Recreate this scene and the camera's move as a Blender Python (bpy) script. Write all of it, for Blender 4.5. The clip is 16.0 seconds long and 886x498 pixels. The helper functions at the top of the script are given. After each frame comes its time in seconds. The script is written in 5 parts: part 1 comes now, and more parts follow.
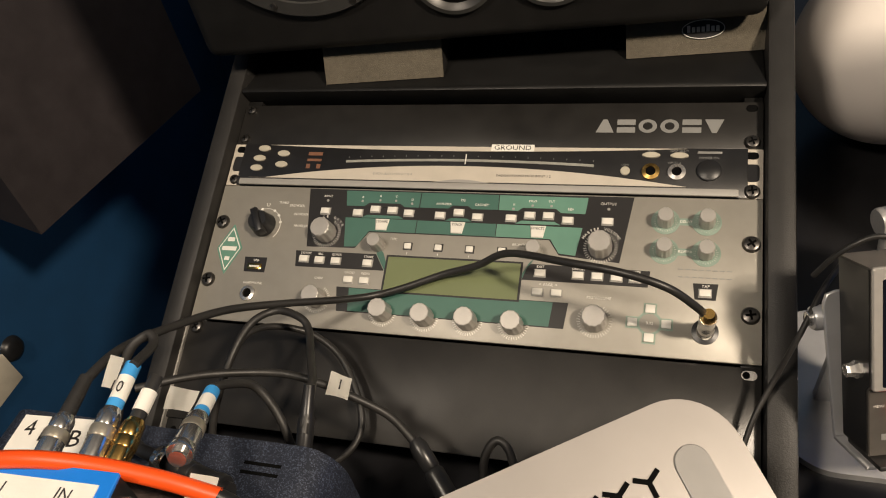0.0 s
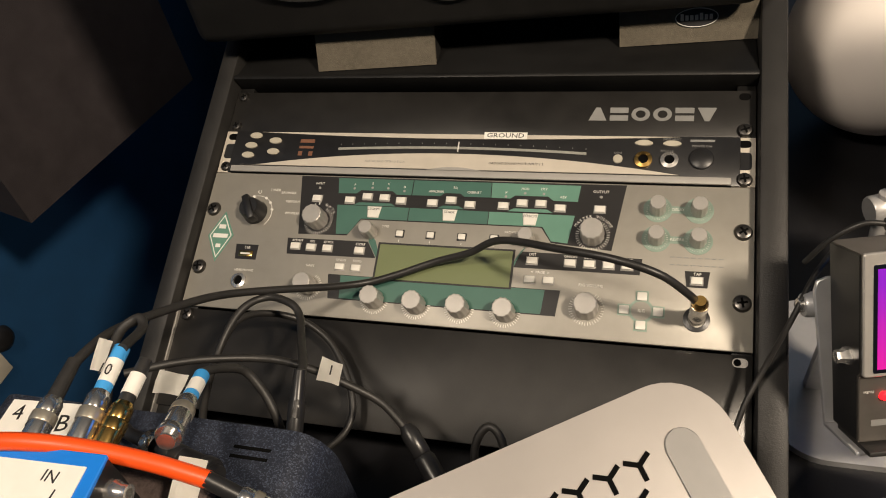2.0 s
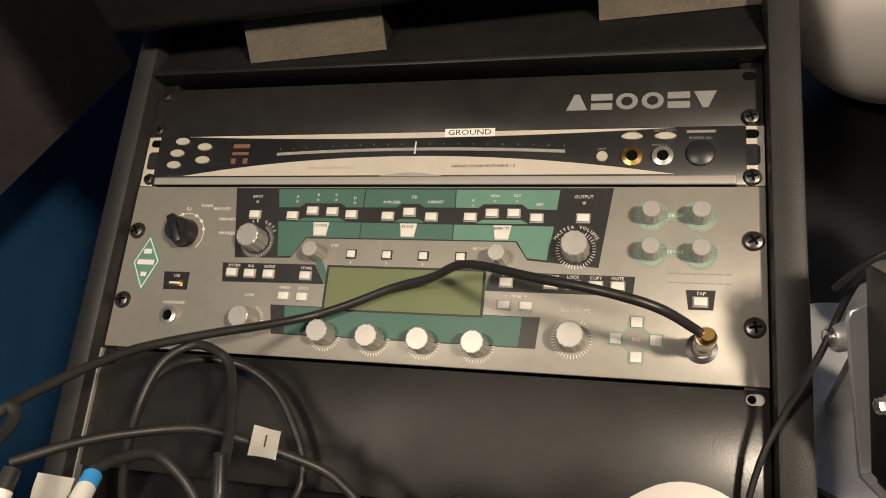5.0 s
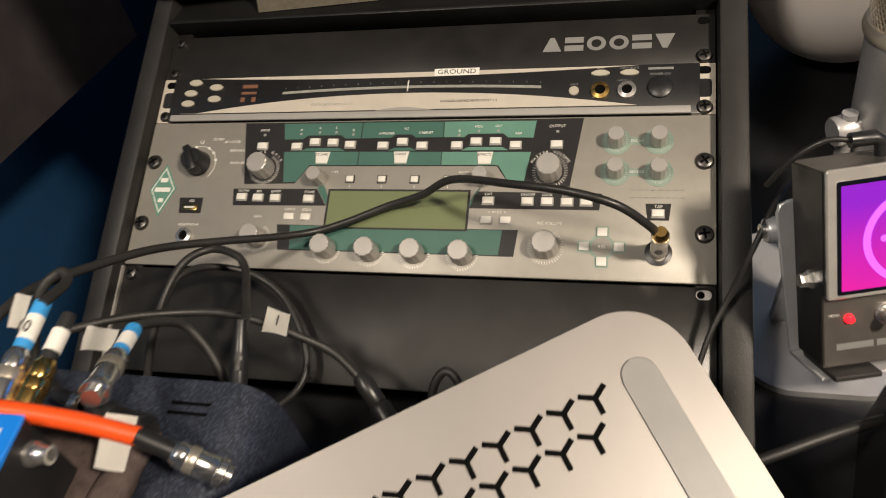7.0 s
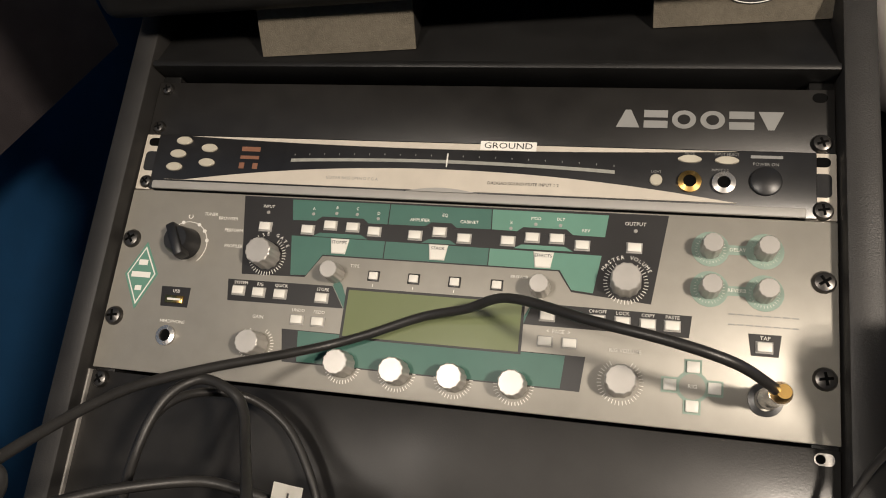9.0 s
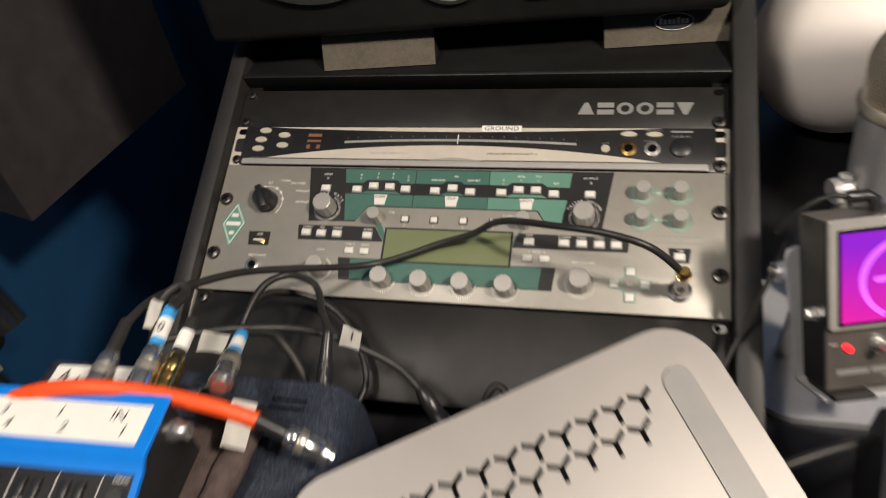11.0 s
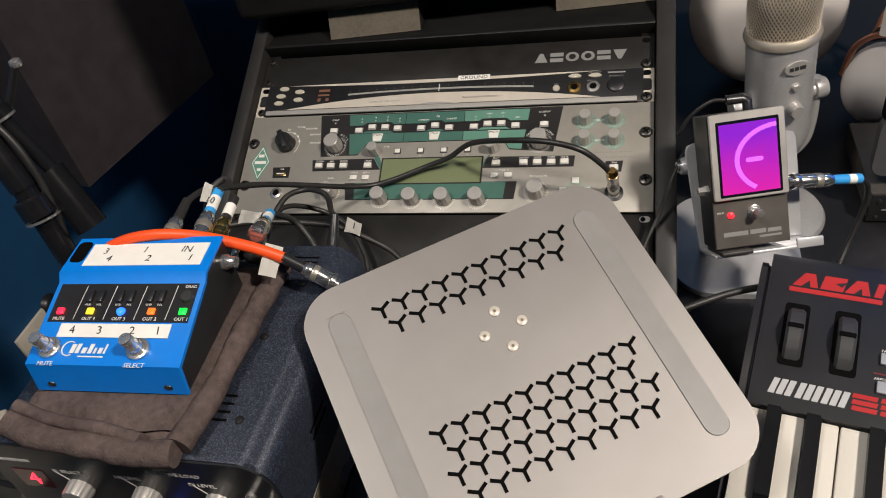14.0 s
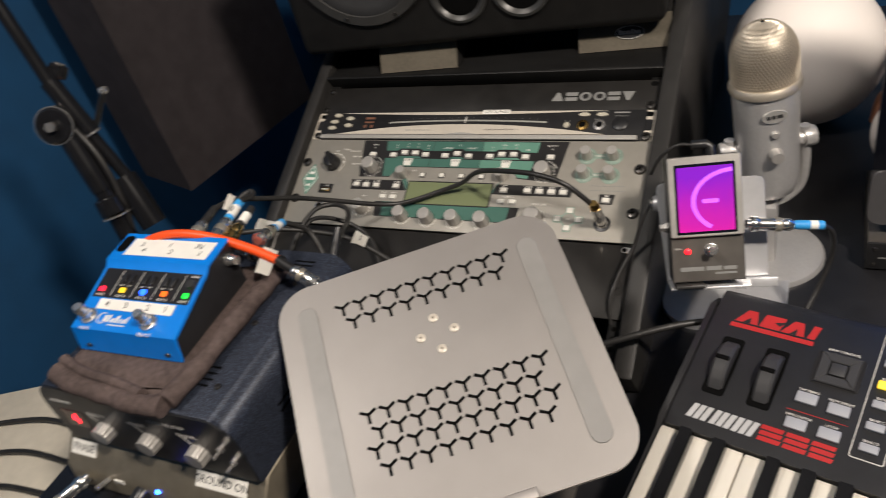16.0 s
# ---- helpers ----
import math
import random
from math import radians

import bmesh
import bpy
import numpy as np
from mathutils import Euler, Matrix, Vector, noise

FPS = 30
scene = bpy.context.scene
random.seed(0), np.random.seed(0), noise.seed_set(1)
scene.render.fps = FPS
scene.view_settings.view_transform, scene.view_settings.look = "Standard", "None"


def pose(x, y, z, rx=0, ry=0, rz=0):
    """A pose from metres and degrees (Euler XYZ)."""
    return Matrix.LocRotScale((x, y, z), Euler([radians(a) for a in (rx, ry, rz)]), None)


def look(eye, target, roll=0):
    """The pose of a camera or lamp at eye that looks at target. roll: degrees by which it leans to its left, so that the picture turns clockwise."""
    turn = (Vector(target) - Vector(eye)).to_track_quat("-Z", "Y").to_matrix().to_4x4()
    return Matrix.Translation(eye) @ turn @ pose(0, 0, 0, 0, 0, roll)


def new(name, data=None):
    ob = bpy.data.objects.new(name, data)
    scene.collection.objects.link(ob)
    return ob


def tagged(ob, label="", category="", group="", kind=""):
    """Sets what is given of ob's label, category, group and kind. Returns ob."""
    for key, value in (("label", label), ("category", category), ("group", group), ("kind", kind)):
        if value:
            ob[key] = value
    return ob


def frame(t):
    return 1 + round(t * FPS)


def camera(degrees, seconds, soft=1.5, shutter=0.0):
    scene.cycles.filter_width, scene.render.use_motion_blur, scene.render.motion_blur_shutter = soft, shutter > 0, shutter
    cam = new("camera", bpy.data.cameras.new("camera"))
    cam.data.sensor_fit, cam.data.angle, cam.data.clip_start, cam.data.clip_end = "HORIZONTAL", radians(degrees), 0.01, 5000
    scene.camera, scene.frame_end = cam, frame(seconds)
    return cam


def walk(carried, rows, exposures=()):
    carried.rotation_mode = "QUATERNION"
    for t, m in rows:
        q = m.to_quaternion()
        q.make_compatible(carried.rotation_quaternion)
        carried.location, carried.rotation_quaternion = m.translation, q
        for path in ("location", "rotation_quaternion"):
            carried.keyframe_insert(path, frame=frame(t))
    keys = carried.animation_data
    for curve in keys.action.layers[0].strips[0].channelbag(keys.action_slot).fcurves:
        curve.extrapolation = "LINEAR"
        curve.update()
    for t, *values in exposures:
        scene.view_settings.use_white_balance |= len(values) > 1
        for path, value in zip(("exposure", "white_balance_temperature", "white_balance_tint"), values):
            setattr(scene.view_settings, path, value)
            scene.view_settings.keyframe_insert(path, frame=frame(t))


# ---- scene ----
cam = camera(60.6, 16.0, soft=1.0, shutter=0.5)
PATH = [
    (0, (0.172, -0.369, 1.306), (-0.399, 0.985, -0.051), -13.1),
    (0.5, (0.174, -0.367, 1.298), (-0.393, 0.983, -0.065), -13.0),
    (1, (0.179, -0.369, 1.303), (-0.388, 0.983, -0.057), -12.8),
    (1.5, (0.18, -0.372, 1.303), (-0.385, 0.985, -0.054), -12.5),
    (2, (0.173, -0.372, 1.3), (-0.381, 0.977, -0.069), -12.5),
    (2.5, (0.168, -0.372, 1.302), (-0.382, 0.966, -0.08), -12.9),
    (3, (0.178, -0.355, 1.299), (-0.357, 0.976, -0.095), -13.3),
    (3.5, (0.175, -0.315, 1.286), (-0.347, 1.011, -0.118), -13.6),
    (4, (0.172, -0.295, 1.278), (-0.351, 1.018, -0.137), -14.2),
    (4.2, (0.169, -0.29, 1.271), (-0.353, 1.015, -0.151), -14.5),
    (6.3, (0.166, -0.259, 1.253), (-0.355, 1.007, -0.205), -15.6),
    (6.5, (0.17, -0.27, 1.24), (-0.328, 1.021, -0.204), -14.5),
    (7, (0.184, -0.362, 1.268), (-0.306, 0.929, -0.179), -13.8),
    (7.5, (0.184, -0.383, 1.289), (-0.306, 0.907, -0.158), -12.9),
    (8, (0.132, -0.259, 1.248), (-0.363, 1.022, -0.206), -12.2),
    (8.2, (0.113, -0.226, 1.243), (-0.364, 1.028, -0.24), -12.0),
    (10.3, (0.116, -0.229, 1.263), (-0.321, 1.038, -0.221), -11.4),
    (10.5, (0.122, -0.276, 1.253), (-0.335, 1.056, -0.167), -10.8),
    (11, (0.157, -0.435, 1.318), (-0.315, 0.963, -0.031), -10.4),
    (11.5, (0.268, -0.626, 1.361), (-0.31, 0.791, 0.074), -11.1),
    (12, (0.393, -0.669, 1.375), (-0.315, 0.716, 0.118), -13.2),
    (12.5, (0.426, -0.662, 1.363), (-0.332, 0.701, 0.11), -14.2),
    (13, (0.388, -0.639, 1.353), (-0.346, 0.726, 0.089), -14.5),
    (13.5, (0.26, -0.618, 1.357), (-0.368, 0.777, 0.068), -14.0),
    (14, (0.236, -0.619, 1.347), (-0.287, 0.803, 0.041), -13.0),
    (14.5, (0.27, -0.645, 1.344), (-0.243, 0.784, 0.043), -13.4),
    (15, (0.342, -0.638, 1.355), (-0.25, 0.787, 0.082), -14.6),
    (15.5, (0.407, -0.616, 1.359), (-0.309, 0.782, 0.12), -15.6),
    (16, (0.416, -0.643, 1.376), (-0.458, 0.701, 0.18), -16.9),
]
EXPOSURES = [(0, 0.02, 6380, 10), (4, 0.03, 6350, 10), (6.5, 0.10, 6200, 10), (7.5, 0.06, 6000, 10), (10.5, 0.10, 5850, 10), (11, 0.08, 5780, 10), (11.5, 0.10, 5700, 10), (12.5, 0.05, 5500, 10), (14.5, -0.06, 5600, 10), (16, 0.0, 5650, 10)]
walk(cam, [(t, look(eye, target, roll)) for t, eye, target, roll in PATH], exposures=EXPOSURES)

# ---- light ----


def area(name, eye, target, size, power, colour):
    data = bpy.data.lights.new(name, "AREA")
    data.shape, data.size, data.energy, data.color = "DISK", size, power, colour
    ob = new(name, data)
    ob.matrix_world = look(eye, target)
    return ob


area("ceiling_lamp_main", (1.23, -0.70, 2.38), (0.2, 0.0, 0.85), 0.18, 41.0, (1.0, 0.82, 0.62))
area("ceiling_lamp_second", (-0.36, -0.74, 2.38), (0.2, 0.1, 0.85), 0.22, 13.0, (1.0, 0.84, 0.66))
world = bpy.data.worlds.new("world")
world.use_nodes = True
world.node_tree.nodes["Background"].inputs[0].default_value = (0.05, 0.055, 0.065, 1)
world.node_tree.nodes["Background"].inputs[1].default_value = 0.3
scene.world = world


# ---- materials ----
def mat(name, colour, rough=0.5, metal=0.0, var=0.15, scale=60.0, bump=0.0, bscale=400.0, emit=None, power=0.0, coat=0.0, spec=0.5, wear=0.0):
    m = bpy.data.materials.new(name)
    m.use_nodes = True
    nt = m.node_tree
    b = nt.nodes["Principled BSDF"]
    b.inputs["Roughness"].default_value = rough
    b.inputs["Metallic"].default_value = metal
    b.inputs["Coat Weight"].default_value = coat
    b.inputs["Specular IOR Level"].default_value = spec
    tex = nt.nodes.new("ShaderNodeTexCoord")
    n1 = nt.nodes.new("ShaderNodeTexNoise")
    n1.inputs["Scale"].default_value = scale
    n1.inputs["Detail"].default_value = 6
    nt.links.new(tex.outputs["Object"], n1.inputs["Vector"])
    n2 = nt.nodes.new("ShaderNodeTexNoise")
    n2.inputs["Scale"].default_value = scale / 9
    n2.inputs["Detail"].default_value = 3
    nt.links.new(tex.outputs["Object"], n2.inputs["Vector"])
    add = nt.nodes.new("ShaderNodeMath")
    add.operation = "ADD"
    nt.links.new(n1.outputs[0], add.inputs[0])
    nt.links.new(n2.outputs[0], add.inputs[1])
    ramp = nt.nodes.new("ShaderNodeMapRange")
    ramp.inputs[1].default_value, ramp.inputs[2].default_value = 0.7, 1.3
    ramp.inputs[3].default_value, ramp.inputs[4].default_value = 1 - var, 1 + var
    nt.links.new(add.outputs[0], ramp.inputs[0])
    mix = nt.nodes.new("ShaderNodeVectorMath")
    mix.operation = "SCALE"
    mix.inputs[0].default_value = colour
    nt.links.new(ramp.outputs[0], mix.inputs["Scale"])
    nt.links.new(mix.outputs[0], b.inputs["Base Color"])
    r2 = nt.nodes.new("ShaderNodeMapRange")
    r2.inputs[1].default_value, r2.inputs[2].default_value = 0.3, 0.7
    r2.inputs[3].default_value, r2.inputs[4].default_value = max(rough - 0.08 - wear, 0.03), min(rough + 0.08, 1)
    nt.links.new(n2.outputs[0], r2.inputs[0])
    nt.links.new(r2.outputs[0], b.inputs["Roughness"])
    if bump:
        n3 = nt.nodes.new("ShaderNodeTexNoise")
        n3.inputs["Scale"].default_value = bscale
        n3.inputs["Detail"].default_value = 4
        nt.links.new(tex.outputs["Object"], n3.inputs["Vector"])
        bp = nt.nodes.new("ShaderNodeBump")
        bp.inputs["Strength"].default_value = bump
        bp.inputs["Distance"].default_value = 0.001
        nt.links.new(n3.outputs[0], bp.inputs["Height"])
        nt.links.new(bp.outputs[0], b.inputs["Normal"])
    if emit:
        b.inputs["Emission Color"].default_value = (*emit, 1)
        b.inputs["Emission Strength"].default_value = power
    return m


def flecked(name, dark, light, scale, rough):
    """Hammered enamel: fine metal flecks in a dark lacquer, with a shallow orange-peel relief."""
    m = mat(name, dark, rough, 0.3, var=0.2, scale=80, bump=0.30, bscale=900)
    nt = m.node_tree
    b = nt.nodes["Principled BSDF"]
    tex = nt.nodes.new("ShaderNodeTexCoord")
    cell = nt.nodes.new("ShaderNodeTexVoronoi")
    cell.inputs["Scale"].default_value = scale
    nt.links.new(tex.outputs["Object"], cell.inputs["Vector"])
    pick = nt.nodes.new("ShaderNodeSeparateColor")
    nt.links.new(cell.outputs["Color"], pick.inputs[0])
    step = nt.nodes.new("ShaderNodeMapRange")
    step.inputs[1].default_value, step.inputs[2].default_value = 0.62, 0.98
    nt.links.new(pick.outputs[0], step.inputs[0])
    base = b.inputs["Base Color"].links[0].from_socket
    mix = nt.nodes.new("ShaderNodeMix")
    mix.data_type = "RGBA"
    nt.links.new(step.outputs[0], mix.inputs[0])
    nt.links.new(base, mix.inputs["A"])
    mix.inputs["B"].default_value = (*light, 1)
    nt.links.new(mix.outputs["Result"], b.inputs["Base Color"])
    return m


WALL = mat("blue_wall_paint", (0.008, 0.060, 0.158), 0.75, var=0.12, scale=14, bump=0.25, bscale=160)
CEIL = mat("ceiling_paint", (0.75, 0.74, 0.7), 0.85, scale=8)
FLOOR = mat("dark_carpet", (0.03, 0.032, 0.038), 0.95, var=0.4, scale=220, bump=0.8, bscale=500)
DESK = mat("black_desk_laminate", (0.014, 0.014, 0.016), 0.42, var=0.3, scale=35, bump=0.08, bscale=700, wear=0.05)
RACKB = mat("black_textured_steel", (0.009, 0.0088, 0.0086), 0.5, 0.1, var=0.25, scale=50, bump=0.15, bscale=1600, wear=0.08, spec=0.3)
FRAME = mat("black_vinyl_frame", (0.022, 0.021, 0.020), 0.52, 0.05, var=0.25, scale=40, bump=0.22, bscale=1100, wear=0.06, spec=0.35)
BLANK = mat("brushed_black_panel", (0.016, 0.015, 0.014), 0.44, 0.05, var=0.35, scale=45, bump=0.06, bscale=900, wear=0.12, spec=0.36)
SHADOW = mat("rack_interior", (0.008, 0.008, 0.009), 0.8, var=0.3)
GREY = mat("warm_grey_anodised", (0.292, 0.277, 0.243), 0.42, 0.25, var=0.06, scale=90, bump=0.05, bscale=2200)
TEAL = mat("dark_teal_print", (0.052, 0.132, 0.104), 0.45, var=0.06)
TEALL = mat("light_teal_print", (0.112, 0.245, 0.185), 0.45, var=0.06)
INK = mat("black_print", (0.014, 0.013, 0.013), 0.4, var=0.1)
MARKW = mat("silver_grey_print", (0.50, 0.50, 0.50), 0.45, 0.1, var=0.08)
WINK = mat("white_print", (0.75, 0.73, 0.68), 0.5, var=0.05)
HALO = mat("pale_teal_print", (0.225, 0.300, 0.250), 0.45, 0.1, var=0.1, scale=120)
GINK = mat("pale_grey_print", (0.25, 0.25, 0.24), 0.45, 0.2, var=0.05)
LCD = mat("olive_lcd_glass", (0.180, 0.208, 0.108), 0.16, var=0.05, scale=20, coat=0.6)
BTN = mat("white_button_plastic", (0.72, 0.70, 0.64), 0.4, var=0.04)
OVAL = mat("cream_rubber_button", (0.44, 0.41, 0.33), 0.5, var=0.06)
STRIPG = mat("frosted_grey_strip", (0.30, 0.30, 0.27), 0.35, var=0.12, scale=200)
BTNRIM = mat("grey_button_rim", (0.32, 0.31, 0.29), 0.5, var=0.05)
ALU = mat("satin_aluminium", (0.47, 0.45, 0.42), 0.36, 0.45, var=0.08, scale=120)
CHROME = mat("nickel_plated_metal", (0.68, 0.66, 0.63), 0.26, 0.85, var=0.08, wear=0.05)
PLUGM = mat("polished_plug_metal", (0.74, 0.73, 0.71), 0.20, 0.95, var=0.06)
KNURL = mat("warm_knurled_nickel", (0.62, 0.57, 0.47), 0.34, 0.8, var=0.12)
GOLD = mat("gold_plated_metal", (0.78, 0.5, 0.16), 0.22, 1.0, var=0.1)
BPLAST = mat("black_plastic", (0.016, 0.016, 0.017), 0.35, var=0.2, scale=90)
RUBBER = mat("black_cable_rubber", (0.022, 0.021, 0.02), 0.45, var=0.25, scale=90, bump=0.12, bscale=900)
CREAM = mat("cream_metal", (0.58, 0.53, 0.45), 0.38, 0.15, var=0.08)
PAPER = mat("white_label_paper", (0.8, 0.78, 0.72), 0.7, var=0.05, bump=0.1)
SCREWM = mat("dark_screw_steel", (0.09, 0.085, 0.08), 0.3, 0.85, var=0.25)
SILVER = mat("silver_anodised_plate", (0.285, 0.268, 0.254), 0.48, 0.5, var=0.04, scale=30, bump=0.03, bscale=2500)
PADG = mat("grey_silicone_pad", (0.235, 0.228, 0.218), 0.42, var=0.06)
# near-black colour that stands in for the shade inside holes and recesses
HOLE = mat("painted_opening_dark", (0.003, 0.003, 0.003), 0.8, spec=0.05)
BLUE = mat("blue_enamel", (0.012, 0.19, 0.70), 0.36, var=0.06, scale=70, bump=0.05, bscale=1500)
HAMMER = flecked("navy_hammered_enamel", (0.017, 0.021, 0.034), (0.075, 0.090, 0.130), 1500, 0.48)
BRONZE = mat("bronze_anodised", (0.25, 0.22, 0.165), 0.36, 0.5, var=0.2, scale=60, wear=0.05)
TOWEL = mat("brown_towel_cloth", (0.095, 0.072, 0.066), 0.95, var=0.35, scale=160, bump=1.0, bscale=520, spec=0.1)
ORANGE = mat("orange_cable", (0.85, 0.085, 0.008), 0.42, var=0.06)
TAPEB = mat("blue_tape", (0.05, 0.32, 0.72), 0.5, var=0.06)
BALL = mat("white_globe", (0.91, 0.85, 0.80), 0.60, var=0.03, scale=12, spec=0.3)
MICS = mat("silver_mic_paint", (0.52, 0.51, 0.50), 0.36, 0.45, var=0.06, scale=300)
MESHM = mat("champagne_wire", (0.66, 0.59, 0.48), 0.42, 0.7, var=0.1)
STANDM = mat("satin_silver_stand", (0.60, 0.60, 0.61), 0.34, 0.5, var=0.06, scale=80)
SPK = mat("black_speaker_vinyl", (0.011, 0.0105, 0.010), 0.5, var=0.25, scale=60, bump=0.3, bscale=1300, spec=0.2)
CONE = mat("dark_cone_paper", (0.018, 0.018, 0.019), 0.6, var=0.2)
RING = mat("grey_trim_ring", (0.055, 0.054, 0.052), 0.35, 0.4, var=0.15)
FOAM = mat("olive_grey_foam", (0.120, 0.106, 0.082), 0.95, var=0.15, scale=250, bump=0.6, bscale=900, spec=0.1)
FOAMB = mat("charcoal_foam", (0.02, 0.019, 0.018), 0.95, var=0.25, scale=250, bump=0.6, bscale=900, spec=0.1)
CLOTH = mat("dark_speaker_cloth", (0.040, 0.034, 0.036), 0.85, var=0.25, scale=30, bump=0.4, bscale=900, spec=0.2)
KEYB = mat("black_keyboard_case", (0.012, 0.012, 0.0135), 0.5, var=0.15, scale=90, bump=0.12, bscale=1800)
KEYW = mat("ivory_key_plastic", (0.66, 0.625, 0.55), 0.26, var=0.03, scale=20)
KEYK = mat("gloss_black_key", (0.008, 0.008, 0.009), 0.2, var=0.1)
RED = mat("red_print", (0.40, 0.016, 0.016), 0.5, var=0.06)
GREYB = mat("grey_rubber_button", (0.33, 0.34, 0.37), 0.55, var=0.05)
PADB = mat("black_rubber_pad", (0.03, 0.03, 0.032), 0.6, var=0.1)
CYAN = mat("lit_cyan_pad_rim", (0.02, 0.3, 0.4), 0.5, emit=(0.0, 0.62, 0.85), power=1.2)
YEL = mat("lit_yellow_button", (0.8, 0.6, 0.05), 0.5, emit=(1.0, 0.68, 0.02), power=0.9)
GUN = mat("gunmetal_case", (0.115, 0.105, 0.094), 0.36, 0.45, var=0.15, scale=80, wear=0.06)
COPPER = mat("copper_trim", (0.42, 0.2, 0.12), 0.35, 0.7, var=0.1)
IMAC = mat("grey_aluminium_chin", (0.2, 0.195, 0.2), 0.4, 0.6, var=0.05)
GLASSB = mat("black_screen_border", (0.006, 0.007, 0.012), 0.12, var=0.05)
CARD = mat("beige_card", (0.6, 0.55, 0.45), 0.8, var=0.08)


def glow(name, colour, power):
    return mat(name, tuple(0.5 * c for c in colour), 0.35, emit=colour, power=power, var=0.02)


LEDR, LEDY, LEDB = glow("lit_red_led", (1, 0.015, 0.04), 2.0), glow("lit_yellow_led", (1, 0.62, 0.01), 1.4), glow("lit_blue_led", (0.03, 0.12, 1), 3.5)
LEDO, LEDG = glow("lit_orange_led", (1, 0.16, 0.005), 1.4), glow("lit_green_led", (0.06, 1, 0.05), 1.3)
MAG_ARC = glow("lit_violet_arc", (0.62, 0.12, 1.0), 0.95)


def gradient_screen(name, low, high, power, axis):
    """A lit display whose colour runs from low to high along one axis of its mesh."""
    m = bpy.data.materials.new(name)
    m.use_nodes = True
    nt = m.node_tree
    b = nt.nodes["Principled BSDF"]
    b.inputs["Roughness"].default_value = 0.15
    b.inputs["Base Color"].default_value = (0.02, 0.02, 0.02, 1)
    tex = nt.nodes.new("ShaderNodeTexCoord")
    sep = nt.nodes.new("ShaderNodeSeparateXYZ")
    nt.links.new(tex.outputs["Generated"], sep.inputs[0])
    noise_node = nt.nodes.new("ShaderNodeTexNoise")
    noise_node.inputs["Scale"].default_value = 2.5
    nt.links.new(tex.outputs["Generated"], noise_node.inputs["Vector"])
    madd = nt.nodes.new("ShaderNodeMath")
    madd.operation = "MULTIPLY_ADD"
    madd.inputs[1].default_value = 0.3
    nt.links.new(noise_node.outputs[0], madd.inputs[0])
    nt.links.new(sep.outputs[axis], madd.inputs[2])
    mix = nt.nodes.new("ShaderNodeMix")
    mix.data_type = "RGBA"
    mix.inputs["A"].default_value, mix.inputs["B"].default_value = (*low, 1), (*high, 1)
    nt.links.new(madd.outputs[0], mix.inputs[0])
    nt.links.new(mix.outputs["Result"], b.inputs["Emission Color"])
    b.inputs["Emission Strength"].default_value = power
    return m


MAGENTA = gradient_screen("lit_magenta_display", (0.92, 0.0, 0.30), (0.30, 0.0, 0.56), 1.0, 1)
OCEAN = gradient_screen("lit_blue_display", (0.0, 0.10, 0.75), (0.0, 0.30, 0.95), 0.9, 2)


# ---- mesh helpers ----
def empty(name, m=None, label="", category="", group="", kind=""):
    ob = new(name)
    ob.empty_display_size = 0.02
    if m is not None:
        ob.matrix_world = m
    return tagged(ob, label, category, group, kind)


def mesh(name, bm, material, smooth=40):
    me = bpy.data.meshes.new(name)
    bmesh.ops.recalc_face_normals(bm, faces=bm.faces)
    if smooth:
        lim = radians(smooth)
        for f in bm.faces:
            f.smooth = True
        for e in bm.edges:
            if len(e.link_faces) == 2 and e.calc_face_angle(0) > lim:
                e.smooth = False
    bm.to_mesh(me)
    bm.free()
    me.materials.append(material)
    return me


def part(name, bm, material, parent, label="", m=None, smooth=40):
    """Links a bmesh (or a ready mesh) as one object under its thing."""
    me = mesh(name, bm, material, smooth) if isinstance(bm, bmesh.types.BMesh) else bm
    ob = new(name, me)
    ob.parent = parent
    if m is not None:
        ob.matrix_local = m
    return tagged(ob, label)


def thing(name, bm, material, label, category, m=None, group="", kind="", smooth=40):
    ob = new(name, mesh(name, bm, material, smooth))
    if m is not None:
        ob.matrix_world = m
    return tagged(ob, label, category, group, kind)


def box(x0, x1, y0, y1, z0, z1, bevel=0.0, seg=2, bm=None):
    bm = bm or bmesh.new()
    made = bmesh.ops.create_cube(bm, size=1, matrix=Matrix.Translation(((x0 + x1) / 2, (y0 + y1) / 2, (z0 + z1) / 2)) @ Matrix.Diagonal((x1 - x0, y1 - y0, z1 - z0, 1)))
    if bevel:
        edges = list({e for v in made["verts"] for e in v.link_edges})
        bmesh.ops.bevel(bm, geom=edges, offset=bevel, segments=seg, profile=0.5, affect="EDGES")
    return bm


def prism(points, z0, z1, bevel=0.0, bm=None, seg=1):
    """A polygon in x, y raised from z0 to z1."""
    bm = bm or bmesh.new()
    low = [bm.verts.new((x, y, z0)) for x, y in points]
    high = [bm.verts.new((x, y, z1)) for x, y in points]
    n = len(points)
    bm.faces.new(low[::-1])
    top = bm.faces.new(high)
    for i in range(n):
        bm.faces.new((low[i], low[(i + 1) % n], high[(i + 1) % n], high[i]))
    if bevel:
        bmesh.ops.bevel(bm, geom=list(top.edges), offset=bevel, segments=seg, affect="EDGES")
    return bm


